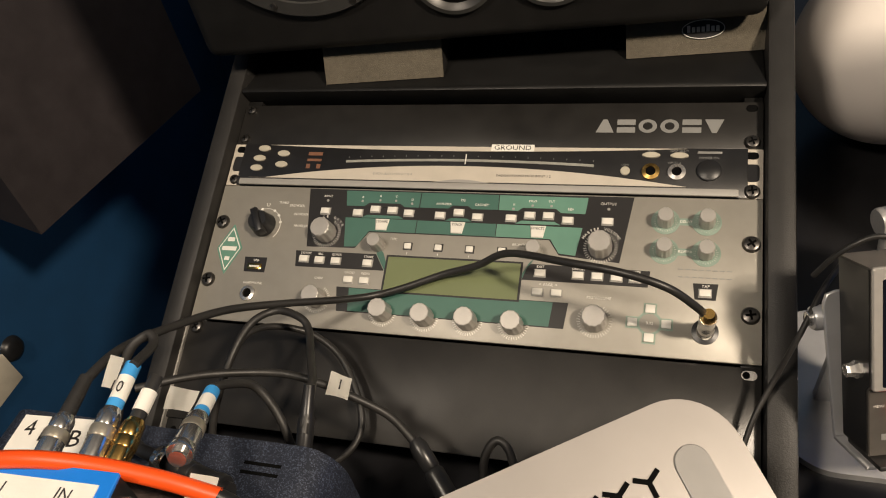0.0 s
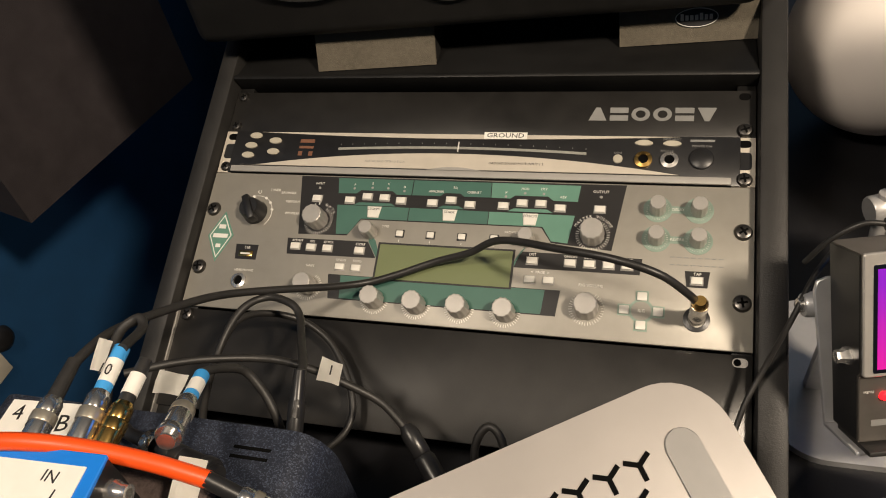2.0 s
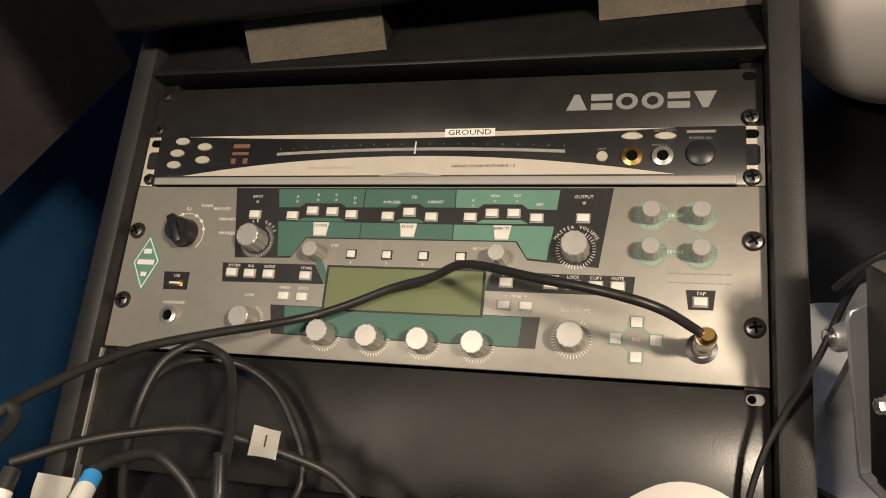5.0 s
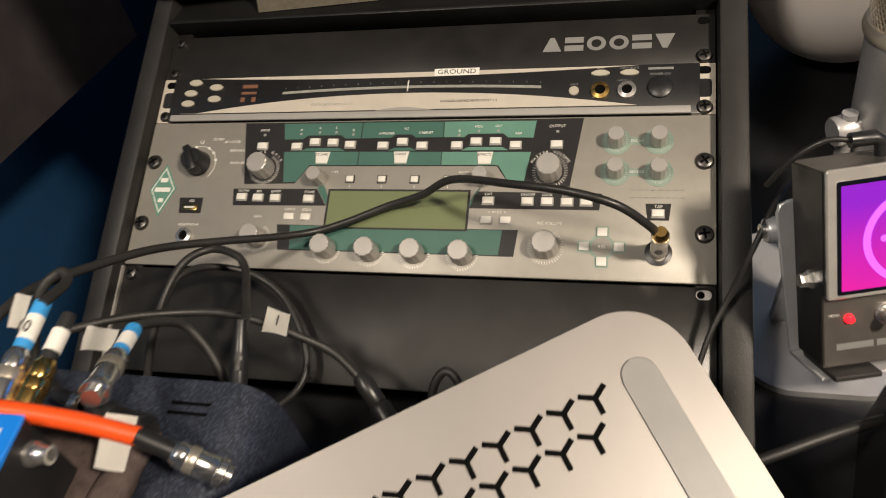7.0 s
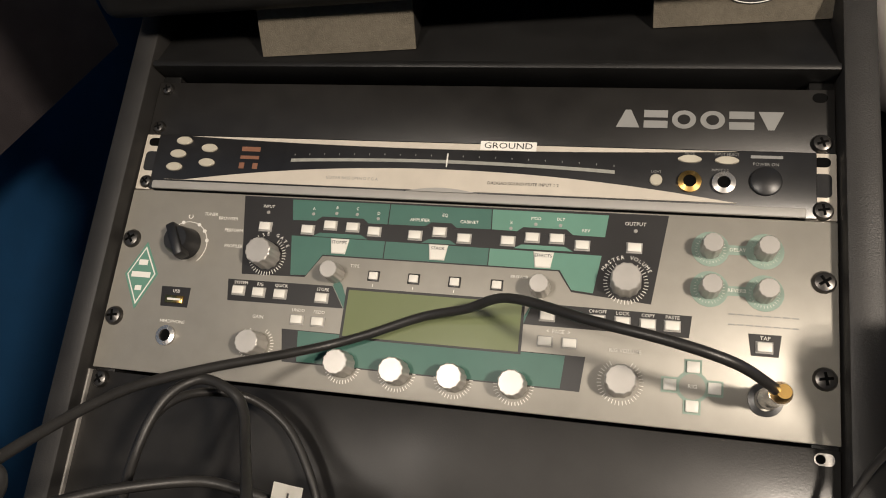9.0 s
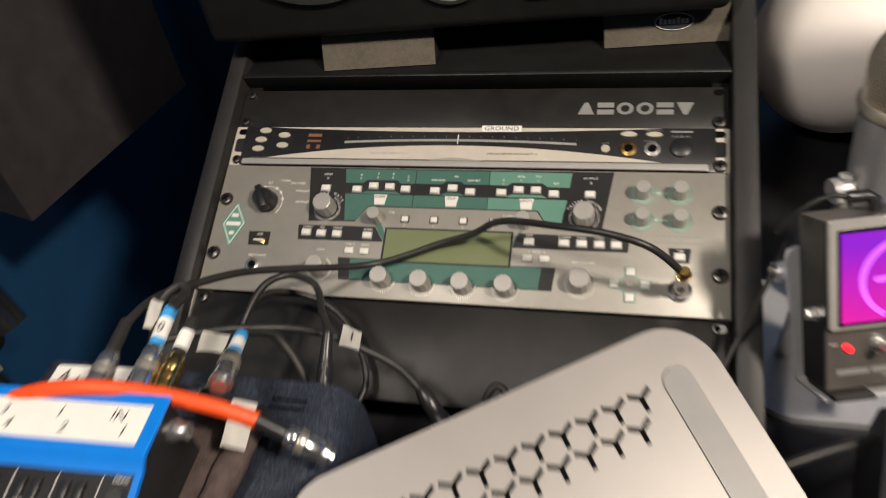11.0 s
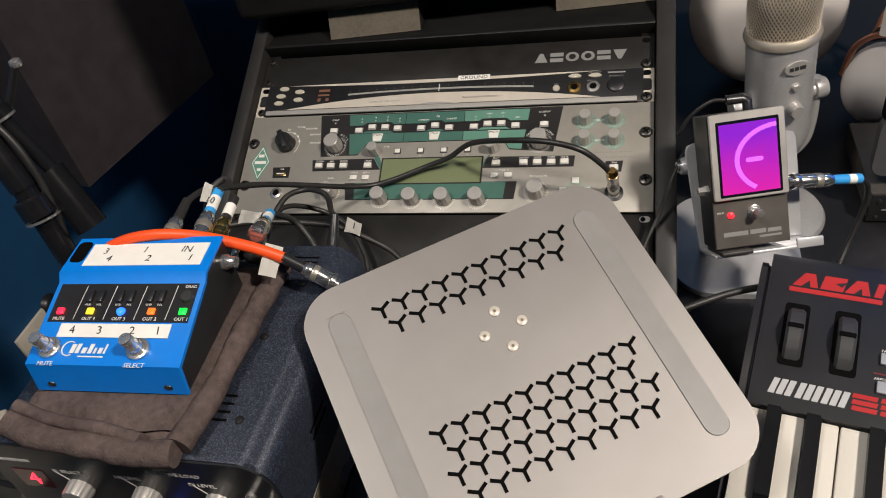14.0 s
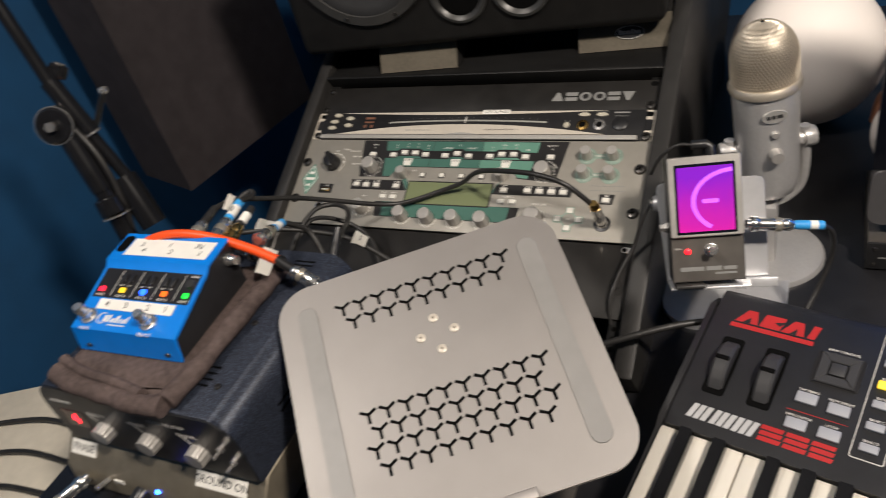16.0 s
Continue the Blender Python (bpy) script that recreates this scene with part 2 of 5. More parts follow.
def rounded(x0, x1, y0, y1, r, n=6):
    pts = []
    for cx, cy, a0 in ((x1 - r, y1 - r, 0), (x0 + r, y1 - r, 90), (x0 + r, y0 + r, 180), (x1 - r, y0 + r, 270)):
        for i in range(n + 1):
            a = radians(a0 + 90 * i / n)
            pts.append((cx + r * math.cos(a), cy + r * math.sin(a)))
    return pts


def disc(cx, cy, rx, ry=None, n=24):
    ry = ry or rx
    return [(cx + rx * math.cos(2 * math.pi * i / n), cy + ry * math.sin(2 * math.pi * i / n)) for i in range(n)]


def lathe(profile, n=28, bm=None, flute=0, depth=0.0, m=None):
    """A profile of (radius, height) turned about z. flute: grooves round the wall."""
    bm = bm or bmesh.new()
    m = m or Matrix()
    rings = []
    for r, z in profile:
        if r < 1e-6:
            rings.append([bm.verts.new(m @ Vector((0, 0, z)))])
            continue
        ring = []
        for i in range(n):
            a = 2 * math.pi * i / n
            rr = r * (1 - depth * (0.5 + 0.5 * math.cos(flute * a))) if flute else r
            ring.append(bm.verts.new(m @ Vector((rr * math.cos(a), rr * math.sin(a), z))))
        rings.append(ring)
    for a, b in zip(rings[:-1], rings[1:]):
        for i in range(n):
            j = (i + 1) % n
            if len(a) == 1 and len(b) == 1:
                continue
            if len(a) == 1:
                bm.faces.new((a[0], b[i], b[j]))
            elif len(b) == 1:
                bm.faces.new((a[i], a[j], b[0]))
            else:
                bm.faces.new((a[i], a[j], b[j], b[i]))
    return bm


def spline(points, n=8):
    """A smooth line through the points."""
    p = [Vector(q) for q in points]
    p = [2 * p[0] - p[1]] + p + [2 * p[-1] - p[-2]]
    out = []
    for i in range(1, len(p) - 2):
        a, b, c, d = p[i - 1 : i + 3]
        for k in range(n):
            t = k / n
            out.append(0.5 * (2 * b + (c - a) * t + (2 * a - 5 * b + 4 * c - d) * t * t + (3 * b - a - 3 * c + d) * t**3))
    out.append(p[-2])
    return out


def tube(points, r, n=10, bm=None, smooth_line=True, radii=None, caps=True):
    bm = bm or bmesh.new()
    pts = spline(points) if smooth_line else [Vector(q) for q in points]
    up = Vector((0.13, 0.21, 0.97))
    rings = []
    for i, q in enumerate(pts):
        d = (pts[min(i + 1, len(pts) - 1)] - pts[max(i - 1, 0)]).normalized()
        side = d.cross(up)
        side = side.normalized() if side.length > 1e-4 else d.orthogonal().normalized()
        up = side.cross(d).normalized()
        rr = radii[i] if radii else r
        rings.append([bm.verts.new(q + rr * (math.cos(2 * math.pi * k / n) * side + math.sin(2 * math.pi * k / n) * up)) for k in range(n)])
    for a, b in zip(rings[:-1], rings[1:]):
        for k in range(n):
            bm.faces.new((a[k], a[(k + 1) % n], b[(k + 1) % n], b[k]))
    if caps:
        bm.faces.new(rings[0][::-1])
        bm.faces.new(rings[-1])
    return bm


def along(a, b):
    """A pose at a whose z axis runs to b."""
    a, b = Vector(a), Vector(b)
    return Matrix.Translation(a) @ (b - a).to_track_quat("Z", "Y").to_matrix().to_4x4()


def words(body, size, material, parent, x, y, z, turn=0.0, align="CENTER", wide=1.0, name="lettering", m=None):
    """Flat raised lettering in the built-in font; size is the height of capitals."""
    cu = bpy.data.curves.new("lettering", "FONT")
    cu.body, cu.size, cu.align_x, cu.align_y = body, size / 0.69, align, "CENTER"
    cu.resolution_u = 2
    cu.extrude = 0.00008
    tmp = bpy.data.objects.new("lettering", cu)
    me = bpy.data.meshes.new_from_object(tmp)
    bpy.data.objects.remove(tmp)
    bpy.data.curves.remove(cu)
    me.materials.clear()
    me.materials.append(material)
    pm = pose(x, y, z, 0, 0, turn) @ Matrix.Diagonal((wide, 1, 1, 1))
    return part(name, me, material, parent, m=(m @ pm) if m is not None else pm)


def bars(boxes, z, material, parent, name="logo_bar", m=None, slant=0.0):
    """Plain bars in place of a brand's lettering: boxes of (x0, x1, y0, y1)."""
    for x0, x1, y0, y1 in boxes:
        s = slant * (y1 - y0)
        part(name, prism([(x0, y0), (x1, y0), (x1 + s, y1), (x0 + s, y1)], z, z + 0.0002), material, parent, m=m, smooth=0)


def screw_mesh(r, h):
    return lathe([(0, 0), (r, 0), (r, h * 0.35), (r * 0.82, h * 0.8), (r * 0.4, h), (0, h)], 16)


def cross_mesh(r, h):
    bm = box(-r * 0.55, r * 0.55, -r * 0.12, r * 0.12, h * 0.9, h * 1.04)
    return box(-r * 0.12, r * 0.12, -r * 0.55, r * 0.55, h * 0.9, h * 1.05, bm=bm)


SCREW = mesh("screw", screw_mesh(0.0062, 0.004), SCREWM)
SLOT = mesh("recess", cross_mesh(0.0062, 0.004), HOLE, 0)


def rack_screw(parent, u, v, n, turn=0, s=1.0):
    ob = part("screw", SCREW, SCREWM, parent, m=pose(u, v, n, 0, 0, turn) @ Matrix.Diagonal((s, s, s, 1)))
    part("recess", SLOT, HOLE, ob)
    return ob


# ---- the room ----
tagged(new("floor", mesh("floor", box(-0.92, 3.2, -2.6, 1.1, -0.1, 0.0), FLOOR)), "dark carpet floor under the desk", "floor", kind="structure")
tagged(new("ceiling", mesh("ceiling", box(-0.92, 3.2, -2.6, 1.1, 2.45, 2.55), CEIL)), "plain white ceiling", "ceiling", kind="structure")
tagged(new("wall_west", mesh("wall_west", box(-1.02, -0.92, -2.6, 1.1, -0.1, 2.55), WALL)), "deep blue painted wall", "wall", kind="structure")
tagged(new("wall_north", mesh("wall_north", box(-1.02, 3.2, 1.1, 1.2, -0.1, 2.55), WALL)), "deep blue painted wall behind the desk", "wall", kind="structure")
tagged(new("wall_east", mesh("wall_east", box(3.2, 3.3, -2.6, 1.2, -0.1, 2.55), WALL)), "deep blue painted wall", "wall", kind="structure")
tagged(new("wall_south", mesh("wall_south", box(-1.02, 3.3, -2.7, -2.6, -0.1, 2.55), WALL)), "deep blue painted wall", "wall", kind="structure")

DZ = 0.735
desk = empty("desk", None, "black laminate studio desk carrying all the gear", "desk")
part("desktop", box(-0.30, 1.45, -0.72, 0.80, DZ - 0.035, DZ, 0.003), DESK, desk)
for x, y in ((-0.26, -0.66), (1.40, -0.66), (-0.26, 0.74), (1.40, 0.74)):
    part("leg", box(x - 0.03, x + 0.03, y - 0.03, y + 0.03, 0, DZ - 0.035, 0.004), DESK, desk)
# ---- the sloping rack ----
Z0, SLOPE = 0.83, 25.0
RACK = pose(0, 0, Z0, SLOPE) @ pose(-0.2413, 0, 0)


def mm(pts):
    return [(x / 1000, y / 1000) for x, y in pts]


cab = empty("rack_cabinet", RACK, "black sloping rack bay of the studio desk", "rack cabinet")
part("side_panel", box(0.4835, 0.5045, -0.155, 0.62, -0.30, 0.015, 0.003), FRAME, cab)
part("side_panel", box(-0.0200, -0.0012, -0.155, 0.62, -0.30, 0.015, 0.003), FRAME, cab)
part("front_lip", box(-0.0008, 0.4832, 0.2290, 0.2345, -0.03, 0.0145, 0.0015), RACKB, cab)
part("back_panel", box(-0.0008, 0.4832, -0.15, 0.2285, -0.20, -0.19), SHADOW, cab)
for u0, u1 in ((0.0002, 0.0150), (0.4676, 0.4824)):
    part("rack_rail", box(u0, u1, -0.150, 0.2285, -0.032, -0.0022, 0.0006), RACKB, cab, "steel rack rail")
for u in (0.0088, 0.4738):
    for k in range(5):
        part("rail_hole", prism(disc(u, -0.098 - 0.011 * k, 0.0028, n=12), -0.0022, -0.0018), HOLE, cab)
part("edge_trim", box(-0.0012, 0.0002, -0.15, -0.001, -0.004, 0.004), ALU, cab, "thin bare metal rail edge")
# level shelf over the bay
m_inv = RACK.inverted()
part("shelf", box(-0.241, 0.2415, 0.2085, 0.62, 0.925, 0.940, 0.0015), RACKB, cab, m=m_inv)
part("plinth", box(-0.262, 0.262, 0.30, 0.60, DZ, 0.80), SHADOW, cab, m=m_inv)


# upper blank panel, 1U, with a silver maker's mark (plain blocks)
top_panel = empty("blank_rack_panel", RACK, "blank black rack panel with a silver printed mark", "rack panel", "blank panels")
part("plate", box(0.0005, 0.4821, 0.1782, 0.2218, -0.0015, 0.0015, 0.0006), BLANK, top_panel)
for i in range(6):
    u, w = 0.3478 + i * 0.0178, 0.0152
    if i in (0, 5):
        q = [(u, 0.1928), (u + w, 0.1928), (u + w * 0.62, 0.2055), (u + w * 0.38, 0.2055)]
        part("logo_bar", prism(q if i == 0 else [(x, 0.3983 - y) for x, y in q], 0.0015, 0.0017), GINK, top_panel, smooth=0)
    elif i in (2, 3):
        part("logo_bar", prism(disc(u + w / 2, 0.19915, w / 2, 0.0065), 0.0015, 0.0017), GINK, top_panel, smooth=0)
        part("logo_bar", prism(disc(u + w / 2, 0.19915, w / 2 - 0.0036, 0.0036), 0.0017, 0.0018), BLANK, top_panel, smooth=0)
    else:
        bars([(u, u + w, 0.1928, 0.1980), (u, u + w, 0.2003, 0.2055)], 0.0015, GINK, top_panel)
for u, v in ((0.0088, 0.2159), (0.0088, 0.1841), (0.4738, 0.1841)):
    rack_screw(top_panel, u, v, 0.0012, 20, 0.8 if u < 0.1 else 1.0)
part("slot", prism(rounded(0.4688, 0.4778, 0.2127, 0.2191, 0.0031, 4), 0.0015, 0.0018), HOLE, top_panel)

# lower blank panel, 2U
low_panel = empty("blank_rack_panel", RACK, "wide plain black two-space rack panel", "rack panel", "blank panels")
part("plate", box(0.0005, 0.4821, -0.0885, -0.0012, -0.0015, 0.0015, 0.0006), BLANK, low_panel)
rack_screw(low_panel, 0.0088, -0.0070, 0.0012, 40)
part("slot", prism(rounded(0.4680, 0.4790, -0.0105, -0.0035, 0.0034, 4), 0.0015, 0.0018), CHROME, low_panel)
part("slot_hole", prism(disc(0.4715, -0.007, 0.0026), 0.0018, 0.0020), HOLE, low_panel)

# rack tuner, 1U
tun = empty("rack_tuner", RACK, "black and cream rack tuner with an arched light strip", "tuner")
part("faceplate", box(0.012, 0.4706, 0.1340, 0.1776, -0.002, 0.0035, 0.0008), BPLAST, tun)
for u0, u1, s in ((0.0004, 0.0150, 1), (0.4640, 0.4822, -1)):
    ear = part("ear", box(u0, u1, 0.1338, 0.1778, -0.0018, 0.0022, 0.0006), CREAM, tun, "cream metal rack ear")
    uu = 0.0088 if s > 0 else 0.4738
    part("notch", prism(rounded(uu - 0.0055, uu + 0.0055, 0.1485, 0.1640, 0.003, 4), 0.0022, 0.0025), BPLAST, ear)
    part("slot", prism(rounded(uu - 0.005, uu + 0.005, 0.1684, 0.1748, 0.003, 4), 0.0022, 0.0026), HOLE, ear)
rack_screw(tun, 0.4738, 0.1397, 0.002, 10)
rack_screw(tun, 0.0088, 0.1397, 0.002, 50, 0.8)


def arc_v(u, ends, mid):
    s = (u - 0.232) / 0.195
    return mid + (ends - mid) * s * s


us = [0.040 + i * (0.424 - 0.040) / 24 for i in range(25)]
part("upper_band", prism([(u, 0.1765) for u in us] + [(u, arc_v(u, 0.1768, 0.1722) - 0.0002) for u in us[::-1]], 0.0035, 0.0042), CREAM, tun, "cream crescent band")
us = [0.024 + i * (0.424 - 0.024) / 24 for i in range(25)]
part("lower_band", prism([(u, 0.1418) for u in us] + [(u, max(arc_v(u, 0.1412, 0.1572), 0.1419)) for u in us[::-1]], 0.0035, 0.0042), CREAM, tun, "cream crescent band")
strip = [(u, arc_v(u, 0.1540, 0.1630)) for u in [0.122 + i * 0.227 / 20 for i in range(21)]]
part("light_strip", prism([(u, v + 0.0012) for u, v in strip] + [(u, v - 0.0012) for u, v in strip[::-1]], 0.0035, 0.0040), STRIPG, tun, "pale arched light strip")
part("strip_mark", box(0.2362, 0.2372, 0.1590, 0.1690, 0.0040, 0.0043), WINK, tun)
for u, v in ((0.0343, 0.1725), (0.0560, 0.1673), (0.0313, 0.1620), (0.0560, 0.1558), (0.0302, 0.1517)):
    part("oval_button", prism(disc(u, v, 0.0064, 0.0033, 18), 0.0035, 0.0052, 0.0005), OVAL, tun)
for u, v in ((0.3953, 0.1704), (0.4178, 0.1702)):
    part("oval_button", prism(disc(u, v, 0.0074, 0.0026, 18), 0.0035, 0.0050, 0.0005), OVAL, tun)
part("round_button", prism(disc(0.3751, 0.1554, 0.0040, n=18), 0.0035, 0.0050, 0.0005), OVAL, tun)
for u in (0.3956, 0.4162):
    jack = part("jack_socket", lathe([(0.0072, 0.0), (0.0072, 0.002), (0.0040, 0.0027), (0.0040, -0.001)], 24), GOLD if u < 0.4 else CHROME, tun, m=pose(u, 0.1550, 0.0035))
    part("socket_hole", prism(disc(0, 0, 0.0041), 0.0002, 0.0012), HOLE, jack)
part("power_button", lathe([(0, 0.0022), (0.0085, 0.0022), (0.0095, 0.0014), (0.0095, 0)], 28), BPLAST, tun, m=pose(0.4411, 0.1570, 0.0035))
bars([(0.082, 0.0966, 0.1660, 0.1695), (0.082, 0.0966, 0.1600, 0.1625), (0.082, 0.086, 0.1525, 0.1570), (0.0926, 0.0966, 0.1525, 0.1570)], 0.0035, COPPER, tun)
lab = part("label", box(0.2588, 0.2970, 0.1722, 0.1788, 0.0042, 0.0046), PAPER, tun, "white printed label strip")
words("GROUND", 0.0042, INK, lab, 0.2779, 0.1755, 0.0047, wide=1.25)
words("DADGAD SOUND MUTE INPUT 1 2", 0.0021, INK, tun, 0.290, 0.1486, 0.0043)
words("GUITAR BASS OPEN D E G A", 0.0021, BTNRIM, tun, 0.170, 0.1480, 0.0043)
words("MUTE", 0.0016, GINK, tun, 0.3953, 0.1745, 0.0036)
words("INPUT SELECT", 0.0016, GINK, tun, 0.4178, 0.1745, 0.0036)
words("POWER ON", 0.0020, GINK, tun, 0.4411, 0.1685, 0.0036)
words("LIGHT", 0.0016, GINK, tun, 0.3751, 0.1612, 0.0036)
words("INPUT 1 2", 0.0016, GINK, tun, 0.4140, 0.1637, 0.0036)
bars([(0.432, 0.451, 0.1725, 0.1745)], 0.0035, GINK, tun)
for k in range(21):
    u = 0.124 + k * 0.0112
    part("scale_mark", box(u, u + 0.0006, arc_v(u, 0.1580, 0.1668), arc_v(u, 0.1580, 0.1668) + 0.0012, 0.0035, 0.0037), GINK, tun)
cover = part("lower_lip", box(0.016, 0.4640, 0.1338, 0.1402, 0.0035, 0.0062, 0.0012), BTNRIM, tun, "grey metal lower lip")
part("thumb_bulge", prism([(0.2105 + 0.05 * i / 12, 0.1402 + 0.0030 * math.sin(math.pi * i / 12)) for i in range(13)], 0.0035, 0.0060), BTNRIM, tun)

# guitar amplifier modeller, 3U
amp = empty("amp_modeller", RACK, "warm grey three-space amp modeller with teal panels and a green display", "amp modeller")
H = 0.0030
part("faceplate", box(0.0005, 0.4821, 0.0008, 0.1330, -0.0015, H, 0.0008), GREY, amp)


def flat(name, pts, material, lift, parent=amp):
    return part(name, prism(mm(pts), H - 0.0002, H + lift), material, parent, smooth=0)


flat("black_field", [(91.6, 131.8), (384.2, 131.8), (375.8, 74.0), (327.0, 78.2), (317.9, 91.2), (157.6, 91.1), (147.1, 75.5), (100.3, 74.6)], INK, 0.0002)
flat("teal_field", [(129, 130.6), (200.5, 130.6), (200.5, 116.2), (131.4, 115.8)], TEAL, 0.0004)
flat("teal_field", [(201.3, 130.6), (271, 130.4), (271.8, 116.6), (201.3, 116.2)], TEAL, 0.0004)
flat("light_teal_field", [(271.8, 130.4), (347.2, 130.1), (345.6, 115.4), (272.5, 116.6)], TEALL, 0.0004)
flat("teal_field", [(132.6, 104.3), (200.5, 104.0), (200.5, 92.0), (157.5, 92.0), (147.9, 76.9), (136.6, 76.4)], TEAL, 0.0004)
flat("teal_field", [(201.3, 104.0), (271.8, 103.5), (271.8, 92.0), (201.3, 92.0)], TEAL, 0.0004)
flat("light_teal_field", [(272.5, 103.5), (344.3, 103.0), (340.4, 78.4), (326.9, 79.6), (318.8, 92.0), (272.5, 92.0)], TEALL, 0.0004)
for u0, u1 in ((151, 185), (229, 247), (291, 323)):
    flat("black_step", [(u0 - 3, 115.2), (u0 + 2, 119.2), (u1 - 2, 119.2), (u1 + 3, 115.2)], INK, 0.0006)
    flat("black_step", [(u0 - 3, 104.6), (u0 + 2, 107.4), (u1 - 2, 107.4), (u1 + 3, 104.6)], TEALL if u0 > 280 else TEAL, 0.0006)
flat("black_strip", [(91, 70.4), (168.3, 70.7), (177.9, 56.0), (93.3, 55.3)], INK, 0.0002)
flat("black_strip", [(303.6, 69.5), (400.1, 68.6), (398.7, 55.1), (298.6, 55.4)], INK, 0.0002)
flat("teal_wedge", [(168.9, 78.0), (175.0, 72.0), (180.5, 60.0), (178.5, 56.0), (168.9, 70.7)], TEAL, 0.00035)
flat("teal_wedge", [(310.5, 78.0), (305.5, 72.0), (298.5, 60.0), (299.0, 56.0), (303.2, 69.5)], TEAL, 0.00035)
flat("black_strip", [(137.1, 39.0), (338.5, 38.2), (336.3, 16.7), (141.0, 17.1)], INK, 0.0002)
flat("teal_strip", [(149.0, 38.4), (326.2, 37.7), (324.5, 17.6), (151.4, 18.0)], TEAL, 0.0004)
flat("usb_field", [(41.1, 61.7), (63.8, 61.8), (63.9, 47.6), (43.0, 47.5)], INK, 0.0002)
flat("tap_field", [(432.2, 60.8), (450.7, 61.0), (449.0, 47.8), (433.8, 47.8)], INK, 0.0002)
disp = part("display_bezel", prism(mm([(178.6, 70.6), (298.8, 70.6), (298.8, 36.2), (178.6, 36.2)]), H - 0.0002, H + 0.0006), INK, amp)
part("display", prism(mm([(180.6, 68.8), (297.0, 68.8), (297.0, 37.6), (180.6, 37.6)]), H + 0.0005, H + 0.0010), LCD, disp, "unlit olive green display", smooth=0)

BUT = mesh("button", box(-0.0042, 0.0042, -0.0028, 0.0028, 0, 0.0022, 0.0006), BTN)
RIM = mesh("button_rim", box(-0.0050, 0.0050, -0.0036, 0.0036, 0, 0.0007, 0.0003), BTNRIM)
for u, v in ((111.8, 109.6), (143.8, 109.1), (160.0, 113.1), (176.3, 112.6), (192.1, 110.4), (221.0, 109.4), (237.5, 112.7), (254.6, 109.1), (283.8, 109.2), (299.5, 112.4), (315.3, 112.5), (331.7, 109.0), (364.0, 109.3),
             (100.6, 62.8), (115.8, 62.4), (131.7, 62.3), (162.0, 61.9), (147.0, 45.8), (162.0, 45.6), (313.3, 61.7), (313.1, 45.6), (328.3, 45.6), (344.1, 61.6), (359.3, 61.6), (374.4, 61.4), (388.8, 61.5), (441.1, 53.0)):
    rim = part("button_rim", RIM, BTNRIM, amp, m=pose(u / 1000, v / 1000, H))
    part("button", BUT, BTN, rim, m=pose(0, 0, 0.0003))
BIG = mesh("button", prism(mm([(-6.6, 5.2), (6.6, 5.2), (5.0, -5.4), (-5.0, -5.4)]), 0, 0.0016, 0.0006), BTN)
for (u, v), txt in zip(((168.6, 98.6), (237.9, 98.6), (307.7, 98.0)), ("STOMPS", "STACK", "EFFECTS")):
    b = part("wide_button", BIG, BTN, amp, m=pose(u / 1000, v / 1000, H))
    words(txt, 0.0021, INK, b, 0, 0.0024, 0.0017)
SOFT = mesh("button", box(-0.0031, 0.0031, -0.0026, 0.0026, 0, 0.0018, 0.0005), BTN)
SOFTR = mesh("button_rim", box(-0.0041, 0.0041, -0.0036, 0.0036, 0, 0.0006, 0.0003), INK)
for u, v in ((196.2, 79.5), (224.0, 79.4), (251.7, 79.3), (279.5, 79.3)):
    rim = part("button_rim", SOFTR, INK, amp, m=pose(u / 1000, v / 1000, H))
    part("button", SOFT, BTN, rim, m=pose(0, 0, 0.0003))
    part("tick", box(u / 1000 - 0.0002, u / 1000 + 0.0002, 0.0722, 0.0742, H, H + 0.0002), WINK, amp)
RIGB = mesh("button", box(-0.0037, 0.0037, -0.0034, 0.0034, 0, 0.0018, 0.0005), BTN)
part("ring_print", prism(disc(0.4015, 0.0263, 0.0096), H - 0.0002, H + 0.0002), HALO, amp)
part("ring_core", prism(disc(0.4015, 0.0263, 0.0076), H, H + 0.0004), GREY, amp)
for u, v in ((401.7, 37.8), (388.7, 26.4), (414.0, 26.3), (401.6, 14.8)):
    part("button", RIGB, BTN, amp, m=pose(u / 1000, v / 1000, H))
    part("teal_halo", box(u / 1000 - 0.005, u / 1000 + 0.005, v / 1000 - 0.0047, v / 1000 + 0.0047, H - 0.0002, H + 0.0003), HALO, amp)


def knob_mesh(r, h):
    return lathe([(0, h), (r * 0.86, h), (r * 0.93, h * 0.97), (r * 0.94, h * 0.93), (r, 0.0010), (r, 0)], 72, flute=12, depth=0.06)


def ticks(r0, r1, n, a0, a1, w=0.00022):
    bm = bmesh.new()
    for i in range(n):
        a = radians(a0 + (a1 - a0) * i / (n - 1))
        d, s = Vector((math.cos(a), math.sin(a))), Vector((-math.sin(a), math.cos(a)))
        q = [d * r0 - s * w, d * r1 - s * w, d * r1 + s * w, d * r0 + s * w]
        prism([(p.x, p.y) for p in q], 0, 0.0003, bm=bm)
    return bm


